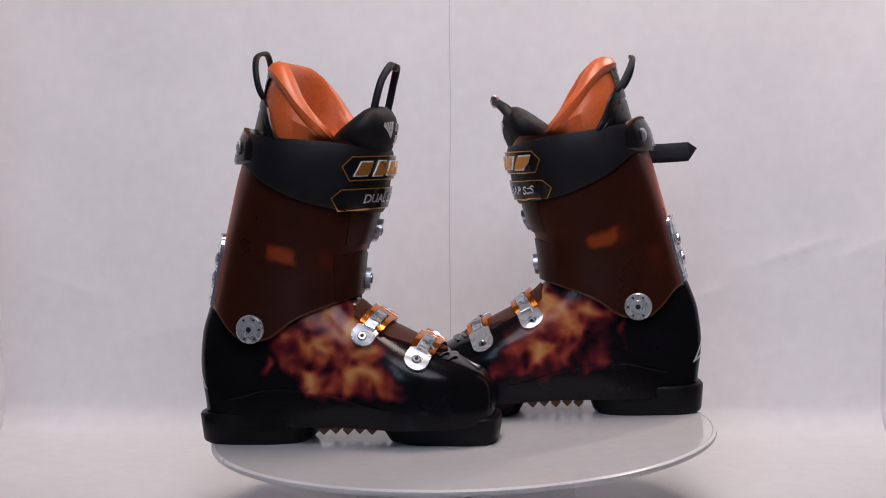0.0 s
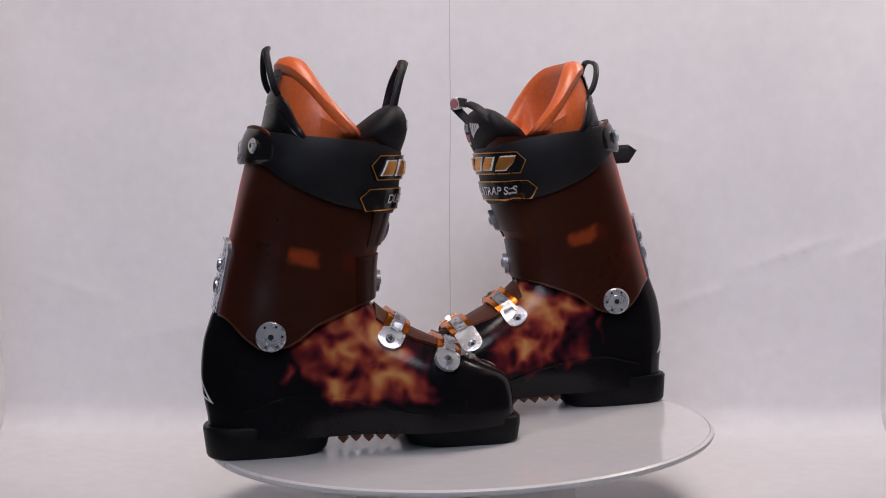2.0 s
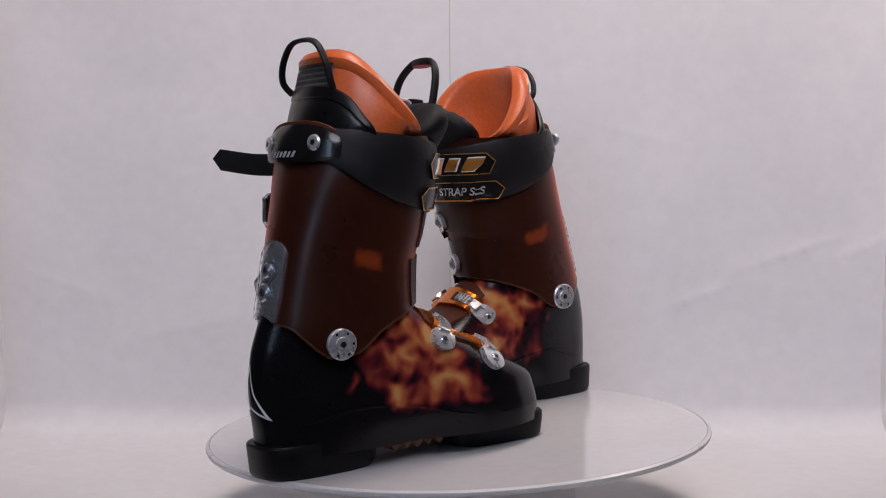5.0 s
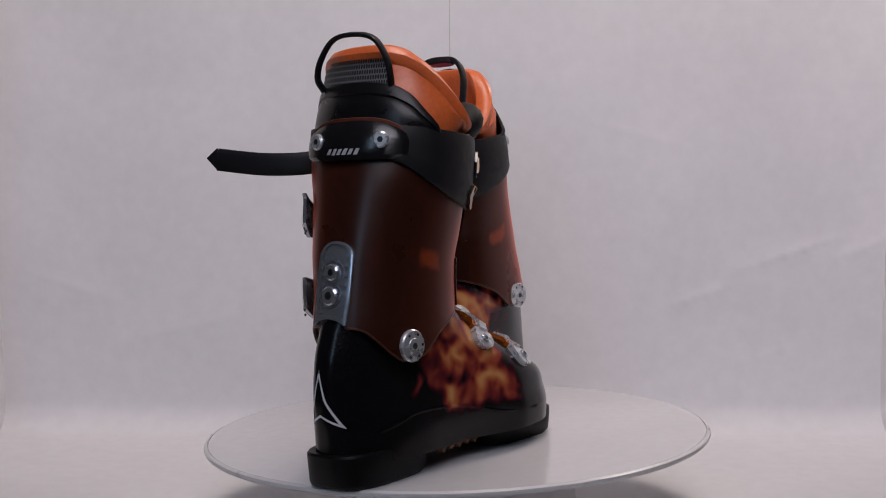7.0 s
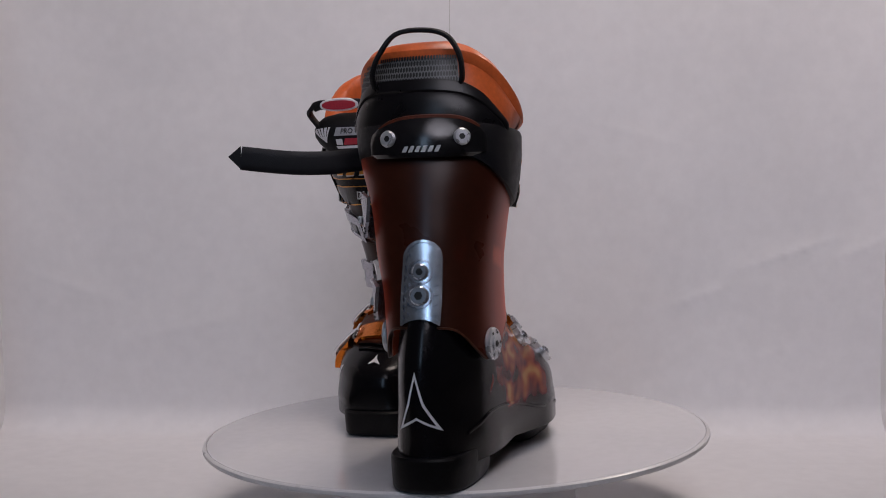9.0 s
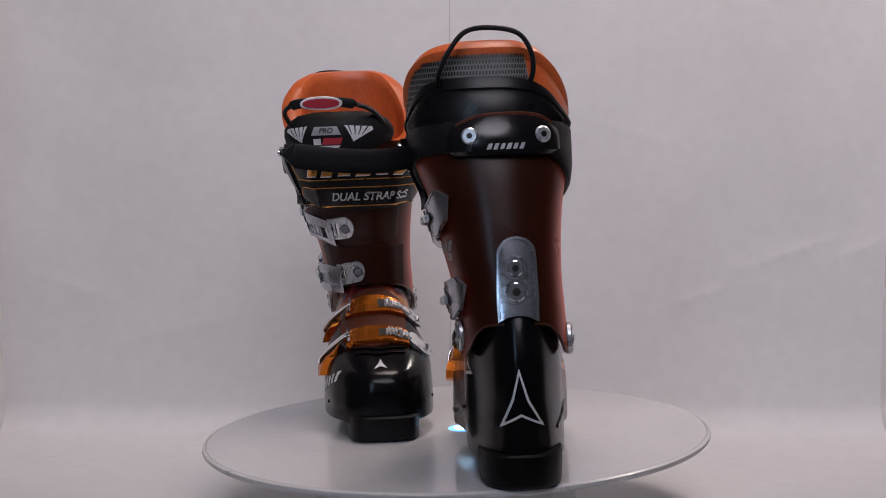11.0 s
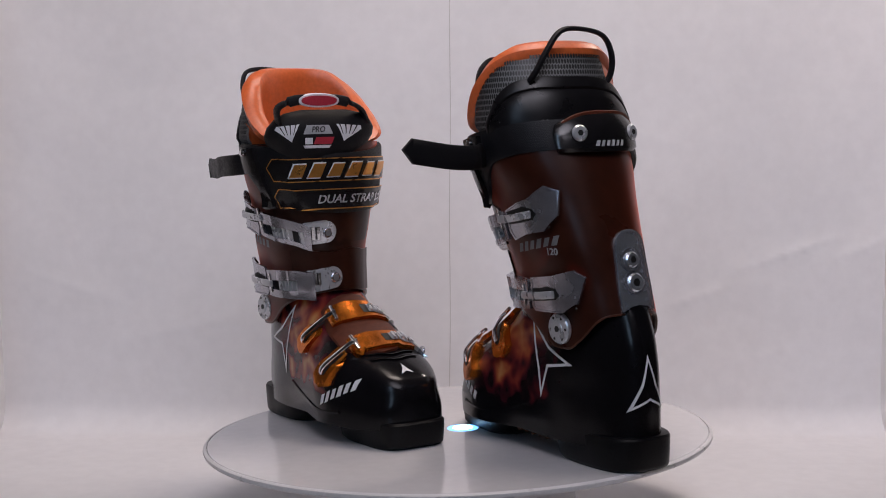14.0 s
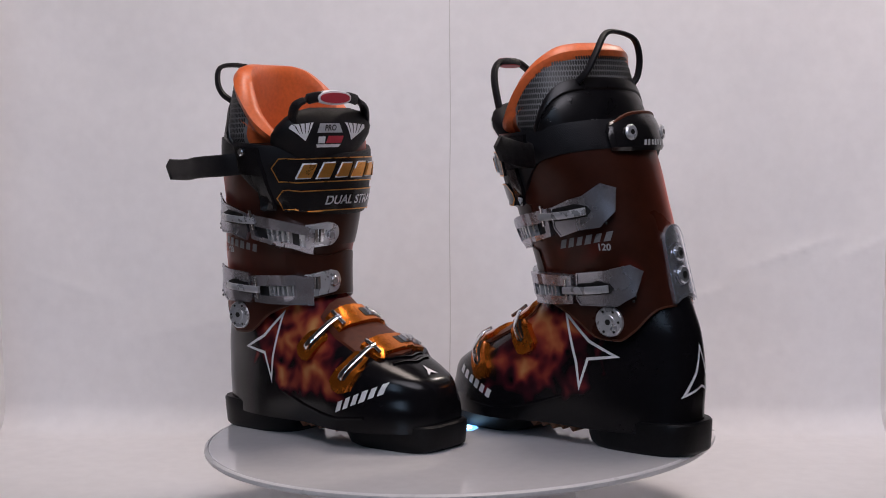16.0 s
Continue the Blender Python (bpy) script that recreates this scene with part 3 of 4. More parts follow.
def ski_boot(side):
    global SIDE
    SIDE = side
    boot = tagged(new("ski_boot"), "black ski boot with fire print, amber cuff and orange liner", "ski boot", "pair of ski boots")
    shell = part("shell", shell_bm(), "shell" if SIDE > 0 else "shell_mirrored", boot, "glossy black lower shell with a fire print")
    part("heel_sole", sole_block([(0.0, -0.063, 0.046, 0.0340), (0.002, -0.066, 0.048, 0.0355), (0.0045, -0.0670, 0.051, 0.0362), (0.020, -0.0685, 0.056, 0.0368), (0.029, -0.0693, 0.060, 0.0370), (0.031, -0.0678, 0.060, 0.0358)], 3.0), "sole", boot)
    part("toe_sole", sole_block([(0.0, 0.142, 0.236, 0.0345), (0.003, 0.132, 0.241, 0.0360), (0.018, 0.122, 0.244, 0.0368), (0.025, 0.120, 0.244, 0.0370), (0.027, 0.122, 0.242, 0.0355)], 4.2), "sole", boot)
    # cuff, open at the top
    bm = bmesh.new()
    rings = []
    for k in range(27):
        row = []
        for i in range(72):
            f = 2 * math.pi * i / 72
            foot = curve(CUFF_FOOT, cuff_at(f, 0.135).x)
            row.append(cuff_at(f, foot + (0.305 - foot) * k / 26))
        rings.append(row)
    inner = [[Vector((0.04, 0, p.z)) + (p - Vector((0.04, 0, p.z))) * 0.94 for p in r] for r in rings[::-2]]
    loft(rings + inner + rings[:1], caps=(False, False), bm=bm)
    cuff = part("cuff", bm, "cuff" if SIDE > 0 else "cuff_mirrored", boot, "smoked amber translucent plastic cuff")
    # Added strip along the cuff's foot, coloured as if light came through the plastic.
    hem = []
    for i in range(97):
        f = 2 * math.pi * i / 96
        hem.append(cuff_at(f, curve(CUFF_FOOT, cuff_at(f, 0.135).x), -0.0006))
    part("hem", sweep(hem, 0.0022, 0.0022, lambda s: (0, 0, 1), 8), "edge", cuff, "added amber strip along the hem, light through the plastic put into its colour")
    # height of the liner's rim from heel to shin; the outer side stays higher
    inner_rim = [(0, 0.388), (20, 0.3875), (40, 0.384), (60, 0.373), (90, 0.345), (112, 0.324), (136, 0.303), (150, 0.296)]
    outer_rim = [(0, 0.388), (25, 0.3875), (45, 0.3855), (65, 0.378), (90, 0.358), (112, 0.332), (136, 0.309), (150, 0.296)]

    def rim(d):
        return curve(outer_rim if d > 0 else inner_rim, abs(d))


    def liner_at(w, z, o=0.0):
        """Outside of the liner at the angle w (0 heel, 90 outside) and height z."""
        lean = max(0, z - 0.315)
        tuck = 0.012 * max(0, min(1, (0.312 - z) / 0.02)) + 0.10 * max(0, -math.cos(w) - 0.15) * max(0, min(1, (0.308 - z) / 0.02))
        a, b = 0.057 + o - lean * 0.10 - tuck * 0.4, 0.0780 + o - lean * (0.13 if math.sin(w) > 0 else 0.13 + 0.15 * min(1, -2 * math.sin(w))) - tuck - 0.005 * max(0, -math.sin(w))
        return Vector((0.058 + max(0, z - 0.30) * 0.16 - a * math.cos(w), 0.0120 + b * math.sin(w), z))

    rings = []
    for k in range(81):
        w = radians(-148 + 296 * k / 80)
        top = rim(math.degrees(w))
        roll = 1 + 0.45 * ease((math.degrees(w) - 55) / 45)  # the outer rim rolls further out
        up = [(0.282, 0.0), (0.30, 0.0), (0.3 + (top - 0.3) * 0.5, 0.0015), (top - 0.019, 0.0), (top - 0.0175, -0.0004), (top - 0.0135, 0.0034 * roll), (top - 0.0075, 0.0050 * roll), (top - 0.002, 0.0018 * roll), (top, -0.0045),
              (top - 0.0015, -0.012), (top - 0.006, -0.0150), (top - 0.013, -0.0168), (top - 0.025, -0.0185), (max(0.284, top - 0.05), -0.022), (0.282, -0.024)]
        rings.append([liner_at(w, z, o) for z, o in up])
    part("liner", loft(rings), "liner", boot, "padded orange inner liner")
    # grey honeycomb cloth on the outside of the liner
    spoiler_top = [(-78, 0.298), (-60, 0.322), (-44, 0.342), (-26, 0.351), (0, 0.354), (31, 0.354), (48, 0.351), (59, 0.345), (68, 0.335), (76, 0.319), (84, 0.303), (92, 0.294)]

    def net_out(d):
        """How far the mesh cloth stands off the liner; it thins out towards the shin."""
        return 0.0032 - 0.0020 * ease((d - 60) / 40)

    rings = []
    for k in range(40):
        d = -28 + 130 * k / 39
        top, foot = rim(d) - 0.010, 0.296
        rings.append([liner_at(radians(d), foot + (top - foot) * j / 8, net_out(d) if 0 < j < 8 else 0.0) for j in range(9)])
    net = part("mesh_panel", loft(rings, close_u=False, caps=(False, False)), "mesh", boot, "grey honeycomb mesh cloth")
    bm = bmesh.new()
    for k in range(64):
        for j in range(17):
            d = -26 + 142 * (k + 0.5 * (j % 2)) / 64
            if d > 99:
                continue
            z = 0.303 + 0.0050 * j
            if curve(spoiler_top, d) - 0.002 < z < rim(d) - 0.0135:
                loop = [liner_at(radians(d + 0.98 * math.cos(radians(60 * q + 30))), z + 0.0024 * math.sin(radians(60 * q + 30)), net_out(d) + 0.0004) for q in range(6)]
                bm.faces.new([bm.verts.new(q) for q in loop])
    tagged(part("perforation", bm, "dark", net, flat=True), kind="stuff")
    # black rear spoiler
    rings = []
    for k in range(45):
        d = -78 + 170 * k / 44
        hi, w = curve(spoiler_top, d), radians(d)
        g = max(0.3, min(1.0, (hi - 0.284) / 0.05))
        rows = [(0.278 - 0.006 * ease((d - 15) / 20), 0.0038), (hi - 0.034 * g, 0.0045), (hi - 0.020 * g, 0.0046), (hi - 0.0135 * g, 0.0044), (hi - 0.0115 * g, 0.0034), (hi - 0.0095 * g, 0.0050), (hi - 0.004 * g, 0.0050), (hi, 0.0040), (hi + 0.001, 0.002), (hi - 0.003, 0.0)]
        rings.append([liner_at(w, max(0.27, z), o) for z, o in rows])
    part("spoiler", loft(rings, close_u=False, caps=(False, False)), "satin", boot, "satin black rear spoiler")
    # tongue
    rows = [(0.255, 0.085, 0.122, 0.030), (0.28, 0.084, 0.131, 0.036), (0.292, 0.080, 0.137, 0.044), (0.304, 0.079, 0.1415, 0.058), (0.312, 0.086, 0.1432, 0.0625), (0.320, 0.096, 0.1435, 0.062), (0.328, 0.107, 0.1415, 0.056), (0.334, 0.116, 0.138, 0.046), (0.3375, 0.123, 0.134, 0.028)]
    tongue = part("tongue", loft([[(x, y + (0.009 if SIDE > 0 else 0.029), k) for x, y, k in ring(b, f, h * (0.88 if SIDE > 0 else 0.95), z, 2.3, 48)] for z, b, f, h in rows]), "padded", boot, "black padded tongue")
    tree, at = skin(tongue), from_round(0.09, 0.024 if SIDE > 0 else 0.043)
    plate("label", [(-17, 0.3125), (17, 0.3125), (13, 0.3215), (-13, 0.3215)], at, tree, 0.0006, "label", tongue, "grey label", 0.0)
    written("lettering", "PRO", 0.0055, 0, 0.317, 1, at, tree, 0.0010, "dark", tongue, "dark lettering", 0.00095, 0.03, 0.2)
    for s in (1, -1):
        plate("wedge", [(s * 21, 0.3225), (s * 45, 0.3205), (s * 46, 0.317), (s * 30, 0.305)], at, tree, 0.0006, "white", tongue, "pale chequered print", 0.0)
        for q in range(4):
            c = s * (24 + 6 * q)
            plate("stripe", [(c, 0.3225), (c + s * 1.5, 0.322), (c + s * 0.6 + (s * 31 - c) * 0.5, 0.312), (c + (s * 31 - c) * 0.5, 0.312)], at, tree, 0.0009, "dark", tongue, sink=0.0, cuts=1)
    plate("badge_print", [(-15, 0.2985), (15, 0.2985), (17, 0.3015), (-17, 0.3015)], at, tree, 0.0006, "white", tongue, sink=0.0)
    plate("badge_print", [(SIDE * 0 - 5, 0.3025), (17, 0.3025), (19, 0.3095), (-2, 0.3095)] if SIDE > 0 else [(5, 0.3025), (-17, 0.3025), (-19, 0.3095), (2, 0.3095)], at, tree, 0.0007, "red", tongue, sink=0.0)
    plate("badge_print", [(-15 * SIDE, 0.3025), (-6 * SIDE, 0.3025), (-6 * SIDE, 0.309), (-15 * SIDE, 0.309)], at, tree, 0.0007, "white", tongue, sink=0.0)
    # pull loop of the tongue
    tip = Vector((0.143, 0.016, 0.378)) if SIDE > 0 else Vector((0.152, 0.046, 0.346))
    low = Vector((0.128, 0.016 if SIDE > 0 else 0.026, 0.322))
    mid = (tip * 2 + low) / 3
    w = 0.70 if SIDE > 0 else 1.0
    run = bezier([low + Vector((-0.004, 0.050 * w, -0.004)), mid + Vector((-0.003, 0.046 * w, 0)), tip + Vector((0, 0.024 * w, 0)), tip, tip + Vector((0, -0.024 * w, 0)), mid + Vector((-0.003, -0.046 * w, 0)), low + Vector((-0.004, -0.050 * w, -0.004))], 36)
    lead = Vector((0.92, 0.0, -0.38)) if SIDE > 0 else Vector((0.15, 0.0, 0.98))
    strap = part("pull_loop", sweep(run, 0.0078 if SIDE > 0 else 0.0105, 0.0048, lambda s: lead if 0.25 < s < 0.75 else (0.9, 0.0, -0.2), 12), "cloth", boot, "black pull loop with a red tab")
    m = Matrix.Translation(tip) @ Matrix((Vector((0, 1, 0)), lead, Vector((0, 1, 0)).cross(lead))).transposed().to_4x4()
    ts = 0.62 if SIDE > 0 else 0.84
    m = m @ Matrix.Diagonal((ts, ts, 1, 1))
    tab = loft([[m @ Vector((0.027 * s * math.cos(q * math.pi / 16), 0.0085 * s * power(math.sin(q * math.pi / 16), 0.8), z)) for q in range(32)] for s, z in ((0.94, -0.0032), (1, -0.0024), (1, 0.0024), (0.94, 0.0032))])
    part("tab", tab, "cloth" if SIDE > 0 else "white", strap, "folded black end" if SIDE > 0 else "white-edged label")
    tab = loft([[m @ Vector((0.023 * math.cos(q * math.pi / 16), 0.006 * power(math.sin(q * math.pi / 16), 0.8), z)) for q in range(32)] for z in (-0.0040, 0.0040)])
    part("tab_print", tab, "red", strap, "red woven label")
    # rear pull loop
    drift = 0.0 if SIDE > 0 else 1.0  # the loop of the right boot hangs back and outward
    run = bezier([(x - 0.011 * drift * (z - 0.348) / 0.048, y + 0.005 + 0.023 * drift * (z - 0.348) / 0.048, z - 0.008 * drift * (z - 0.348) / 0.048) for x, y, z in ((0.020, 0.056, 0.350), (0.010, 0.054, 0.360), (0.006, 0.046, 0.376), (0.007, 0.030, 0.394), (0.010, 0.006, 0.397), (0.008, -0.017, 0.391), (0.010, -0.028, 0.374), (0.014, -0.029, 0.356), (0.020, -0.024, 0.346))], 48)
    part("rear_loop", sweep(run, 0.0065, 0.0045, lambda s: (1, 0, 0.2), 10), "cloth", boot, "black cord loop")
    # power strap
    rings = []
    for i in range(90):
        f = 2 * math.pi * i / 90
        x = cuff_at(f, 0.29).x
        hi = curve([(-0.02, 0.315), (0.0, 0.314), (0.038, 0.309), (0.094, 0.302), (0.142, 0.291)], x)
        lo = curve([(-0.02, 0.288), (-0.008, 0.287), (0.036, 0.262), (0.08, 0.242), (0.133, 0.231)], x)
        if math.sin(f) > 0:
            lo = curve([(-0.02, 0.288), (0.0, 0.287), (0.05, 0.278), (0.09, 0.245), (0.133, 0.231)], x)
        flat = 1 - 0.75 * ease((0.075 - x) / 0.03) * ease(math.sin(f) / 0.4)  # it runs under the spoiler on the outer side
        rings.append([cuff_at(f, z, o * flat) for z, o in ((lo, 0.0005), (lo, 0.004), (lo + 0.003, 0.0052), ((lo * 2 + hi) / 3, 0.0055), ((lo + 2 * hi) / 3, 0.0055), (hi - 0.003, 0.0052), (hi, 0.004), (hi, 0.0005))])
    strap = part("power_strap", loft(rings + rings[:1], caps=(False, False)), "cloth", boot, "wide black power strap with two gold-edged badges")
    tree, at = skin(strap), from_round(0.05, 0.020)
    for lo, hi, a, b in ((0.2645, 0.2885, -50, 46), (0.2360, 0.2570, -57, 44)):
        n = 10
        edge = [(a + (b - a) * k / n, lo) for k in range(n + 1)] + [(b + 5, (lo * 0.4 + hi * 0.6))] + [(b - 1 - (b - a - 3) * k / n, hi) for k in range(n + 1)] + [(a - 5, (lo * 0.4 + hi * 0.6))]
        badge = plate("badge", edge, at, tree, 0.0026, "black", strap, "black rubber badge")
        line("badge_edge", edge, 0.0011, at, tree, 0.0030, "gold", badge, "thin gold outline", 0.00138, 1)
    bars("brand_bar", 6, 0.116, 0.0160, -5, 0.2762, 1, at, tree, 0.0044, "white", strap, sx=0.00138, sink=0.001)
    bars("brand_bar", 6, 0.1152, 0.0134, -5, 0.2762, 1, at, tree, 0.0050, "gold", strap, sx=0.00138, sink=0.001)
    written("lettering", "DUAL STRAP SS", 0.0086, -9 if SIDE > 0 else -15, 0.2462, 1, at, tree, 0.0034, "pale", strap, "silver lettering", 0.00138, 0.03, 0.2)
    # loose end of the strap with its slide
    if SIDE > 0:
        run = [(0.066, 0.080, 0.286), (0.052, 0.096, 0.285), (0.034, 0.112, 0.283), (0.018, 0.145, 0.284), (0.004, 0.190, 0.290)]
    else:
        run = [(0.066, 0.080, 0.286), (0.040, 0.095, 0.284), (0.000, 0.094, 0.283), (-0.030, 0.088, 0.281), (-0.065, 0.081, 0.282)]
    pts = bezier(run, 24)
    tail = part("strap_tail", sweep(pts, 0.022, 0.0028, lambda s: (0, 0.1, 1), 10), "cloth", boot, "loose black strap end")
    d = (pts[-1] - pts[-2]).normalized()
    cut = ((1, 0), (0, 0.012), (-1, 0)) if SIDE > 0 else ((1, 0), (0.3, 0.010), (-1, 0))
    tri = [pts[-1] + Vector((0, 0, 0.011 * q)) + d * w for q, w in cut]
    side = Vector((d.y, -d.x, 0)).normalized() * 0.0014
    part("tip", loft([[p + side for p in tri], [p - side for p in tri]]), "cloth", tail)
    tree = skin(strap)
    at = from_side(1)
    plate("slide", [(0.076, 0.272), (0.089, 0.271), (0.089, 0.238), (0.076, 0.237)], at, tree, 0.0045, "black", strap, "black plastic strap slide")
    plate("slide", [(0.060, 0.303), (0.088, 0.300), (0.090, 0.271), (0.060, 0.274)], at, tree, 0.005, "black", strap, "black plastic strap slide")
    knob("slide_pin", 0.004, 0.003, at, tree, 0.072, 0.296, "silver", strap, 0.005)
    # rear collar that holds the strap
    rings = []
    for k in range(33):
        f = radians(150 + 82 * k / 32)
        e = math.sin(math.pi * k / 32) ** 0.4
        hi = 0.303 + 0.016 * e
        rows = [(0.2845, 0.0), (0.2845, 0.0065 * e), (0.288, 0.0055 + 0.003 * e), (hi - 0.012, 0.0055 + 0.0035 * e), (hi - 0.004, 0.0055 + 0.0015 * e), (hi, 0.0055 * e), (hi + 0.001, -0.004)]
        rings.append([cuff_at(f, z, o) for z, o in rows])
    collar = part("rear_collar", loft(rings, close_u=False, caps=(False, False)), "black", boot, "glossy black strap collar")
    lip = [cuff_at(radians(158 + 68 * k / 24), 0.3195 - 0.010 * abs(k / 12 - 1) ** 3, 0.0035) for k in range(25)]
    part("collar_lip", sweep(lip, 0.005, 0.0035, lambda s: (0, 0, 1), 8), "flap", collar, "brown plastic lip")
    tree = skin(collar)
    for y in (-0.029, 0.035):
        rivet, m = knob("rivet", 0.0075, 0.003, from_heel, tree, y, 0.3015, "pale", collar, 0.0, 0.0016)
        part("rivet_socket", disc_solid(0.0028, 0.0007, m @ pose(0, 0, 0.0036), 0.0, 6), "dark", rivet)
    bars("brand_bar", 6, 0.034, 0.0055, 0.004, 0.2920, -1, from_heel, tree, 0.0004, "label", collar)
    # cuff: spine plate, hinges, print, flaps, buckles
    tree = skin(cuff)
    spine = [(0.016 * math.cos(radians(q)), 0.199 + 0.015 * math.sin(radians(q))) for q in range(0, 181, 18)] + [(-0.017, 0.16), (-0.0165, 0.1415), (-0.009, 0.146), (0.0, 0.1475), (0.009, 0.146), (0.0165, 0.1415), (0.017, 0.16)]
    back = plate("spine_plate", spine, from_heel, tree, 0.0035, "chrome", boot, "polished aluminium spine plate with two bolts", 0.002)
    line("plate_rim", spine, 0.0022, from_heel, tree, 0.0055, "chrome", back, cuts=2)
    for z, r in ((0.187, 0.0072), (0.167, 0.0085)):
        bolt, m = knob("bolt", r, 0.0035, from_heel, tree, 0.001, z, "chrome", back, 0.0035, 0.0014)
        part("bolt_socket", disc_solid(r * 0.45, 0.0008, m @ pose(0, 0, 0.0040), 0.0, 6), "dark", bolt)
        line("bolt_well", [(0.001 + 0.0108 * math.cos(radians(q)), z + 0.0108 * math.sin(radians(q))) for q in range(0, 360, 20)], 0.0014, from_heel, tree, 0.0052, "grey", back, cuts=1)
    for q in range(7):
        z = 0.150 + 0.0083 * q
        for s in (1, -1):
            plate("rib", [(s * 0.0105, z), (s * 0.0145, z + 0.001), (s * 0.0145, z + 0.0035), (s * 0.0105, z + 0.003)], from_heel, tree, 0.0062, "chrome", back, sink=0.0, cuts=1)
    for s, z in ((-1, 0.120), (1, 0.126)):
        at = from_side(s)
        hinge, m = knob("hinge", 0.0145, 0.0042, at, tree, 0.0, z, "pale", boot, 0.0, 0.0012, "round silver hinge bolt")
        part("hinge_ring", disc_solid(0.0070, 0.0012, m @ pose(0, 0, 0.0050), 0.0005, 24), "pale", hinge)
        part("hinge_socket", disc_solid(0.0030, 0.0010, m @ pose(0, 0, 0.0058), 0.0, 6), "dark", hinge)
        for q in range(5):
            c = radians(-120 + 60 * q)
            part("hinge_mark", disc_solid(0.0013, 0.0006, m @ pose(0.0108 * math.cos(c), 0.0108 * math.sin(c), 0.0050), 0.0, 10), "dark", hinge)
    at = from_round(0.04, 0.003)
    n, flaps = 12, []
    for lo, hi, a, b, h in ((0.150, 0.1915, -40, 50, 0.0018), (0.2005, 0.236, -30, 60, 0.0018)):
        edge = [(a + (b - a) * k / n, lo + (0.0 if lo > 0.19 else -0.004 * abs(2 * k / n - 1))) for k in range(n + 1)] + [(b - (b - a) * k / n, hi + 0.002 * math.sin(k)) for k in range(n + 1)]
        flaps.append(plate("cuff_flap", edge, at, tree, h, "cuff_plain", boot, "overlapping amber cuff flap", cuts=2))
    # lever outline seen from outside; middle line of its slot; arm and slot round the shin (degrees, low, high); catch; rivet
    levers = (
        ([(0.045, 0.2345), (0.0253, 0.2418), (0.0116, 0.2450), (-0.0042, 0.2560), (-0.0143, 0.2510), (-0.0148, 0.2291), (-0.003, 0.2152), (0.017, 0.2131), (0.039, 0.2068), (0.0455, 0.2150)],
         (0.2270, 0.2312), ((81, 0.2075, 0.2335), (57, 0.2010, 0.2285), (38, 0.1955, 0.2225), (32, 0.1930, 0.2180)), ((76, 0.2105, 0.2210), (33, 0.2000, 0.2120)),
         ((34, 0.1995, 0.2215), (18, 0.2015, 0.2240)), (17.5, 0.2122)),
        ([(0.029, 0.1722), (-0.0036, 0.1754), (-0.0248, 0.1805), (-0.0337, 0.1739), (-0.029, 0.1515), (-0.0134, 0.1416), (0.0276, 0.1409), (0.0314, 0.1465)],
         (0.1555, 0.1584), ((95, 0.1420, 0.1690), (75, 0.1405, 0.1695), (45, 0.1395, 0.1695), (32, 0.1390, 0.1700)), ((90, 0.1490, 0.1585), (35, 0.1480, 0.1590)),
         ((35, 0.1470, 0.1700), (11, 0.1520, 0.1745)), (10.7, 0.1635)),
    )
    side = from_side(1)
    wrap = from_round(0.04, 0.003)
    wall = skin(cuff, *flaps)

    def along(rows, count):
        """Even steps of a band given by (degrees, low, high)."""
        r = sorted(rows)
        us = np.linspace(r[0][0], r[-1][0], count)
        return [(u, np.interp(u, [q[0] for q in r], [q[1] for q in r]), np.interp(u, [q[0] for q in r], [q[2] for q in r])) for u in us]

    for poly, mid, arm_rows, slot_rows, catch_rows, spot in levers:
        x0, x1 = min(p[0] for p in poly), max(p[0] for p in poly)

        def stand_off(ob):
            """The free end of the lever stands away from the cuff."""
            for v in ob.data.vertices:
                v.co.y += SIDE * 0.09 * max(0.0, x1 - 0.014 - v.co.x)
            return ob

        buckle = stand_off(plate("buckle", poly, side, tree, 0.0066, "grey", boot, "grey metal cuff buckle with lever and ladder", sink=-0.0036))
        stand_off(line("buckle_edge", poly, 0.0013, side, tree, 0.0074, "grey", buckle, cuts=2))
        slot = [(x1 + 0.0005, mid[0] - 0.0058), (x1 - 0.020, mid[0] - 0.0040), (x1 - 0.038, mid[1] - 0.0052), (x1 - 0.042, mid[1]), (x1 - 0.038, mid[1] + 0.0045), (x1 - 0.026, mid[1] + 0.0068), (x1 - 0.018, mid[1] + 0.0050), (x1 + 0.0005, mid[0] + 0.0058)]
        stand_off(plate("slot", slot, side, tree, 0.0071, "dark", buckle, sink=0.0))
        bail = [lay(wall, *side(x, z), h)[0] for x, z, h in ((x1 - 0.038, mid[1], 0.0100), (x1 - 0.022, (mid[0] + mid[1]) / 2, 0.0125), (x1 - 0.002, mid[0], 0.0105), (x1 + 0.014, mid[0] - 0.0008, 0.0085))]
        stand_off(part("bail", sweep(bezier(bail, 14), 0.0072, 0.0034, lambda s: (0, 0, 1), 10), "pale", buckle, "bright metal bail"))
        pin = [lay(wall, *side(x1 + 0.011, mid[0] + dz), 0.0075)[0] for dz in (-0.010, 0.0, 0.010)]
        part("hook_bar", sweep(bezier(pin, 8), 0.0036, 0.0036, lambda s: (1, 0, 0), 8), "silver", buckle)
        for q in range(2):
            stand_off(knob("pin", 0.0014, 0.0008, side, tree, x0 + 0.0065 - 0.0015 * q, mid[1] - 0.012 + 0.0045 * q, "dark", buckle, 0.0064)[0])
        # slotted arm that runs round the shin, with the ladder beneath it
        arm = along(arm_rows, 12)
        hole = along(slot_rows, 40)
        bm, cols = bmesh.new(), []
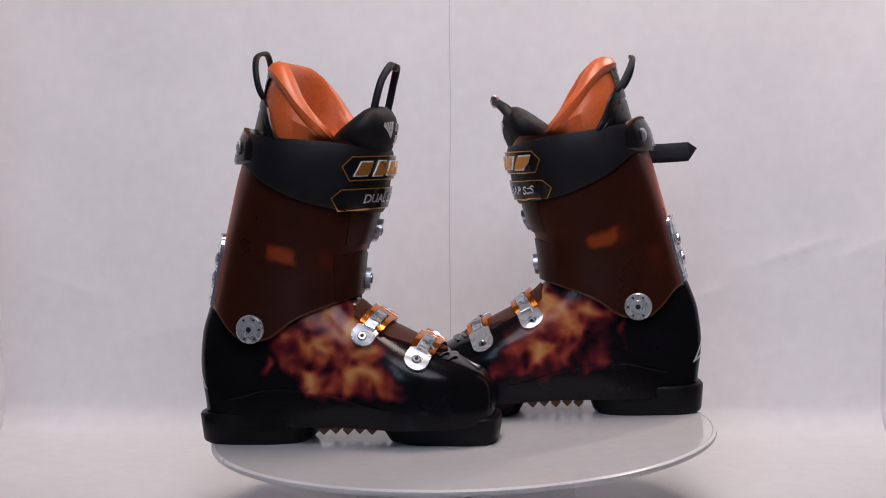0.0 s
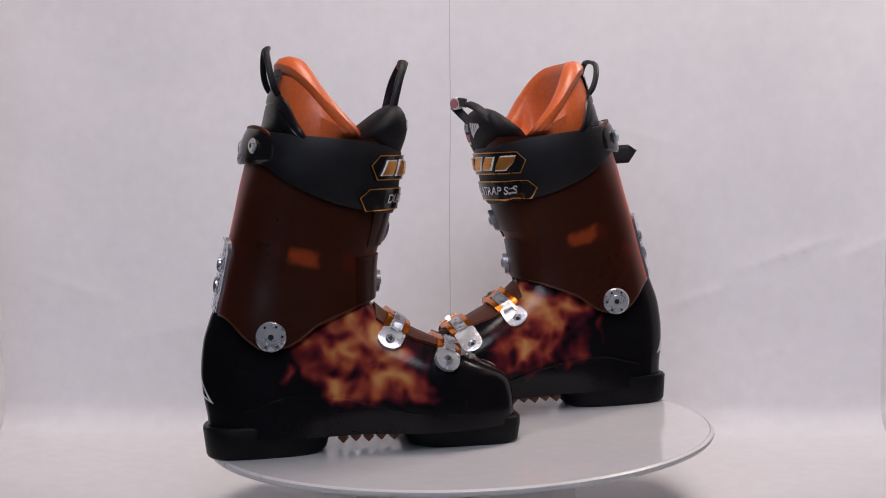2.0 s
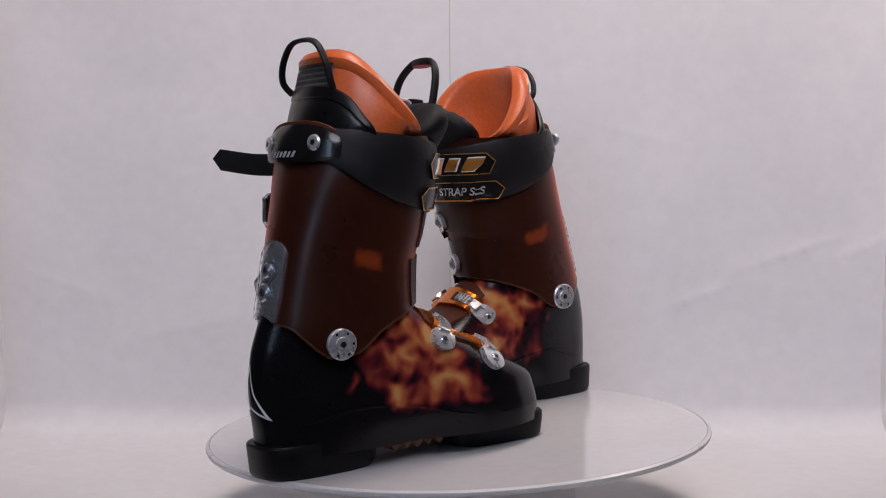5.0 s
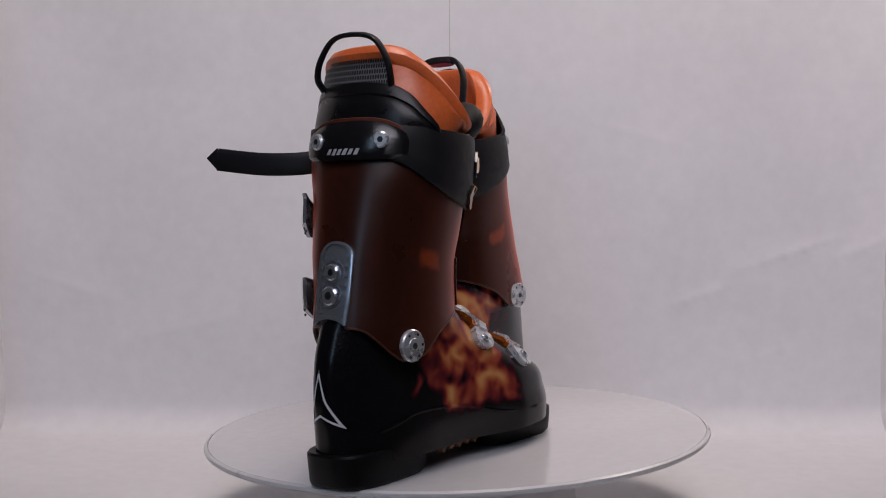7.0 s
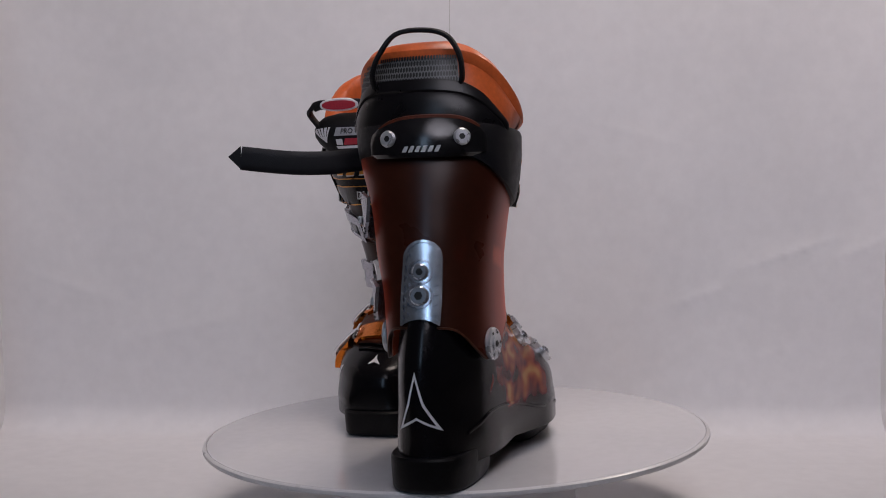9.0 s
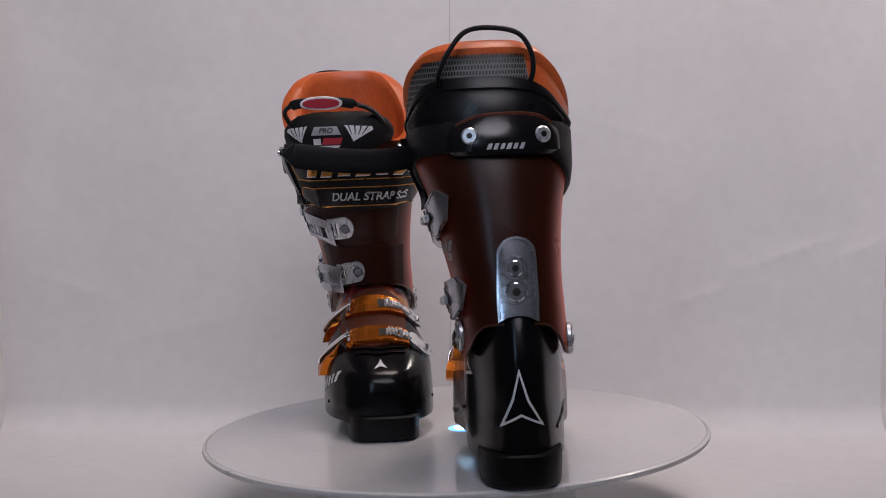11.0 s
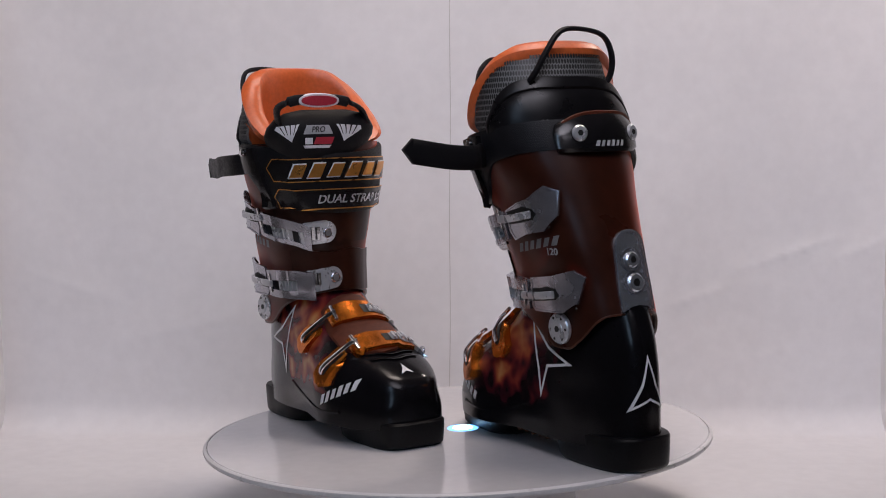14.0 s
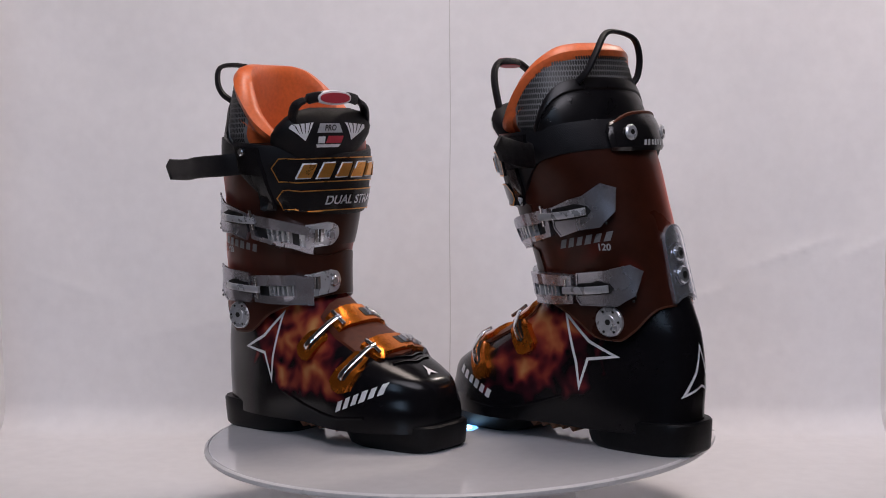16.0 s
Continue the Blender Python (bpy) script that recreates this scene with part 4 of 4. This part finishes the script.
        for u, a, b in along(arm_rows, 30):
            v = min(hole, key=lambda q: abs(q[0] - u))
            cols.append((u, [bm.verts.new((u, z, 0)) for z in (a, (a + v[1]) / 2, v[1], v[2], (v[2] + b) / 2, b)]))
        for (ua, p), (ub, q) in zip(cols, cols[1:]):
            for k in range(5):
                if k != 2 or max(ua, ub) > slot_rows[0][0] + 1 or min(ua, ub) < slot_rows[1][0] + 2.5:
                    bm.faces.new((p[k], q[k], q[k + 1], p[k + 1]))
        link = part("ladder", put_on(bm, wrap, wall, 0.0078, 0.0052), "grey", buckle, "grey metal arm with a slot and ladder rungs")
        gap = along(slot_rows, 14)
        plate("slot", [(u, a) for u, a, b in gap] + [(u, b) for u, a, b in gap[::-1]], wrap, wall, 0.0022, "dark", link, sink=0.0, cuts=2)
        u0, u1 = slot_rows[1][0], slot_rows[0][0]
        for q in range(6):
            c = u0 + 4.5 + (u1 - u0) * 0.105 * q
            a, b = along(slot_rows, 50)[int(49 * (c - u0) / (u1 - u0))][1:]
            plate("rung", [(c, a - 0.0004), (c + 1.9, a - 0.0004), (c + 2.3, b + 0.0004), (c + 0.4, b + 0.0004)], wrap, wall, 0.0066, "pale", link, sink=0.002, cuts=1)
        (ua, a0, a1), (ub, b0, b1) = catch_rows
        zc, zh = (b0 + b1) / 2, (b1 - b0) / 2
        shape = [(ua, a0), (ua, a1), ((ua + ub) / 2, (a1 + b1) / 2)] + [(ub - 7.5 * math.sin(radians(q)), zc + zh * math.cos(radians(q))) for q in range(0, 181, 20)] + [((ua + ub) / 2, (a0 + b0) / 2)]
        end = plate("catch", shape, wrap, wall, 0.0052, "pale", buckle, "pale metal catch end with rivet", cuts=2)
        for q in range(2):
            c = ua - 6.0 - 4.5 * q
            plate("rung", [(c, zc - zh * 0.62), (c + 2.2, zc - zh * 0.66), (c + 2.4, zc + zh * 0.50), (c + 0.2, zc + zh * 0.54)], wrap, wall, 0.0060, "silver", end, sink=0.001, cuts=1)
            plate("slot", [(c + 2.3, zc - zh * 0.64), (c + 3.6, zc - zh * 0.66), (c + 3.8, zc + zh * 0.48), (c + 2.5, zc + zh * 0.50)], wrap, wall, 0.0055, "dark", end, sink=0.0, cuts=1)
        rivet, m = knob("rivet", 0.0056, 0.0016, wrap, wall, spot[0], spot[1], "grey", end, 0.0052, 0.0008)
        part("rivet_rim", disc_solid(0.0036, 0.0006, m @ pose(0, 0, 0.0024), 0.0003, 16), "dim", rivet)
    # lettering on the outer side
    bars("brand_bar", 6, 0.058, 0.0085, 0.0185, 0.2025, -1, side, tree, 0.0005, "dim", cuff, rise=0.16 * SIDE, lean=0.25)
    written("lettering", "120", 0.0062, -0.001, 0.1960, -1, side, tree, 0.0006, "label", cuff, "grey lettering", bold=0.04)
    # shell: prints and lower buckles
    tree = skin(shell)
    line("star_print", [(0.061, 0.133), (0.029, 0.106), (-0.004, 0.091), (0.030, 0.086), (0.042, 0.056), (0.046, 0.083)], 0.0030, side, tree, 0.0005, "white", shell, "white outlined star print")
    line("heel_print", [(0.002, 0.105), (0.009, 0.078), (0.019, 0.054), (0.001, 0.064), (-0.019, 0.054), (-0.006, 0.078)], 0.0021, from_heel, tree, 0.0005, "white", shell, "white outlined heel print")
    plate("toe_print", [(0.2095, -0.0060), (0.2160, -0.0078), (0.2240, -0.0130), (0.2205, -0.0060), (0.2240, 0.0010), (0.2160, -0.0042)], from_top, tree, 0.0011, "white", shell, "small white toe print", 0.0)
    bars("brand_bar", 6, 0.056, 0.0100, 0.175, 0.0535, -1, side, tree, 0.0005, "white", shell, rise=-SIDE * 0.40 * 1.0 if SIDE > 0 else 0.40)
    flap = plate("instep_flap", [(0.102, -0.030), (0.104, 0.030), (0.130, 0.036), (0.160, 0.036), (0.182, 0.026), (0.190, 0.004), (0.187, -0.014), (0.174, -0.030), (0.14, -0.036)], from_top, tree, 0.0026, "flap", boot, "smoked brown instep flap", cuts=4)
    for k in range(2):
        x = 0.192 + 0.0085 * k
        ridge = bezier([lay(tree, *from_top(x - abs(y) * 0.25, y - 0.006), 0.0006)[0] for y in (-0.026, -0.013, 0, 0.013, 0.026)], 16)
        part("toe_ridge", sweep(ridge, 0.0065, 0.0010, lambda s: (1, 0, 0), 8), "black", shell)
    welt = bezier([lay(tree, *from_side(-1)(x, z), 0.0)[0] for x, z in ((-0.03, 0.047), (-0.01, 0.052), (0.012, 0.058), (0.05, 0.057), (0.09, 0.050), (0.13, 0.040), (0.18, 0.036))], 30)
    part("welt", sweep(welt, 0.0035, 0.0030, lambda s: (0, 0, 1), 8), "shell", shell)
    welt = bezier([lay(tree, *side(x, z), 0.0)[0] for x, z in ((0.06, 0.050), (0.10, 0.038), (0.14, 0.032), (0.18, 0.034))], 24)
    part("welt", sweep(welt, 0.0035, 0.0030, lambda s: (0, 0, 1), 8), "shell", shell)
    body = skin(shell, flap)
    for x, z, slope, low, dv in ((0.124, 0.1245, radians(36), 0.0, 0.0), (0.173, 0.0985, radians(26), 6.0, 0.0)):
        over = from_over(x, z, slope)
        w = 0.0125
        band = plate("instep_strap", [(-40, -w), (-18, -w), (10, -w * 1.1), (34, -w), (34, w), (10, w * 1.1), (-18, w), (-40, w)], over, body, 0.0048, "orange", boot, "orange metal instep strap", cuts=3)
        plate("slot", [(-39, -0.0066), (-6, -0.0066), (-6, 0.0066), (-39, 0.0066)], over, body, 0.0051, "dark", band, sink=0.0)
        lad = plate("ladder", [(-14, -0.0058), (-14, 0.0058), (-41, 0.0062), (-44, 0.0115)] + [(-54 - 9 * math.sin(radians(q)), 0.0120 * math.cos(radians(q))) for q in range(0, 181, 20)] + [(-44, -0.0115), (-41, -0.0062)], over, body, 0.0058, "pale", boot, "silver ladder plate with rivet", cuts=2)
        for q in range(7):
            c = -16 - 4.2 * q
            plate("rung", [(c, -0.0052), (c - 2.2, -0.0052), (c - 2.2, 0.0052), (c, 0.0052)], over, body, 0.0082, "pale", lad, sink=0.002, cuts=1)
        rivet, m = knob("rivet", 0.0046, 0.0020, over, body, -54, 0.0, "grey", lad, 0.0058, 0.0008)
        part("rivet_socket", disc_solid(0.0020, 0.0006, m @ pose(0, 0, 0.0028), 0.0, 10), "dark", rivet)
        lever = plate("lever", [(45, -0.007), (50, -0.0105), (66, -0.0120), (77, -0.0120), (83, -0.005), (83, 0.004), (78, 0.0100), (66, 0.0105), (50, 0.0105), (45, 0.007)], over, body, 0.0075, "orange", boot, "orange metal buckle lever", cuts=3)
        plate("slot", [(44, -0.0038), (66, -0.0046), (70, 0.0), (66, 0.0046), (44, 0.0038)], over, body, 0.0079, "dark", lever, sink=0.0)
        arm = [lay(body, *over(u, 0.0), h)[0] for u, h in ((67, 0.0085), (55, 0.0115), (42, 0.0105), (28, 0.0085))]
        part("bail", sweep(bezier(arm, 15), 0.0058, 0.0034, lambda s: (math.cos(slope), 0, -math.sin(slope)), 10), "silver", lever, "bright metal bail")
        cross = [lay(body, *over(31, v), 0.0085)[0] for v in (-0.011, 0.0, 0.011)]
        part("hook_bar", sweep(bezier(cross, 8), 0.0036, 0.0036, lambda s: (0, 0, 1), 8), "silver", lever)
    for k in range(5):
        bm = bmesh.new()
        box(bm, (0.008, 0.056, 0.008), pose(0.066 + 0.0125 * k, -0.002, 0.0145 + 0.001 * (k % 2), 0, 45, 0), 0.001)
        part("sole_rib", bm, "tan", boot, "tan rubber arch rib")
    return boot


turntable_disc = turntable()
motor_housing()
left_boot = ski_boot(1)
right_boot = ski_boot(-1)


def motions():
    left = pose(-0.2020, -0.0147, 0.0, 0, 0, -8.5)
    right = pose(0.1952, 0.0698, 0.0, 0, 0, 173.92)
    for thing, seat in ((turntable_disc, pose(0, 0, 0)), (left_boot, left), (right_boot, right)):
        walk(thing, [(i * 0.5, TILT @ pose(0, 0, 0, 0, 0, a) @ seat) for i, a in enumerate(TURN)])


motions()
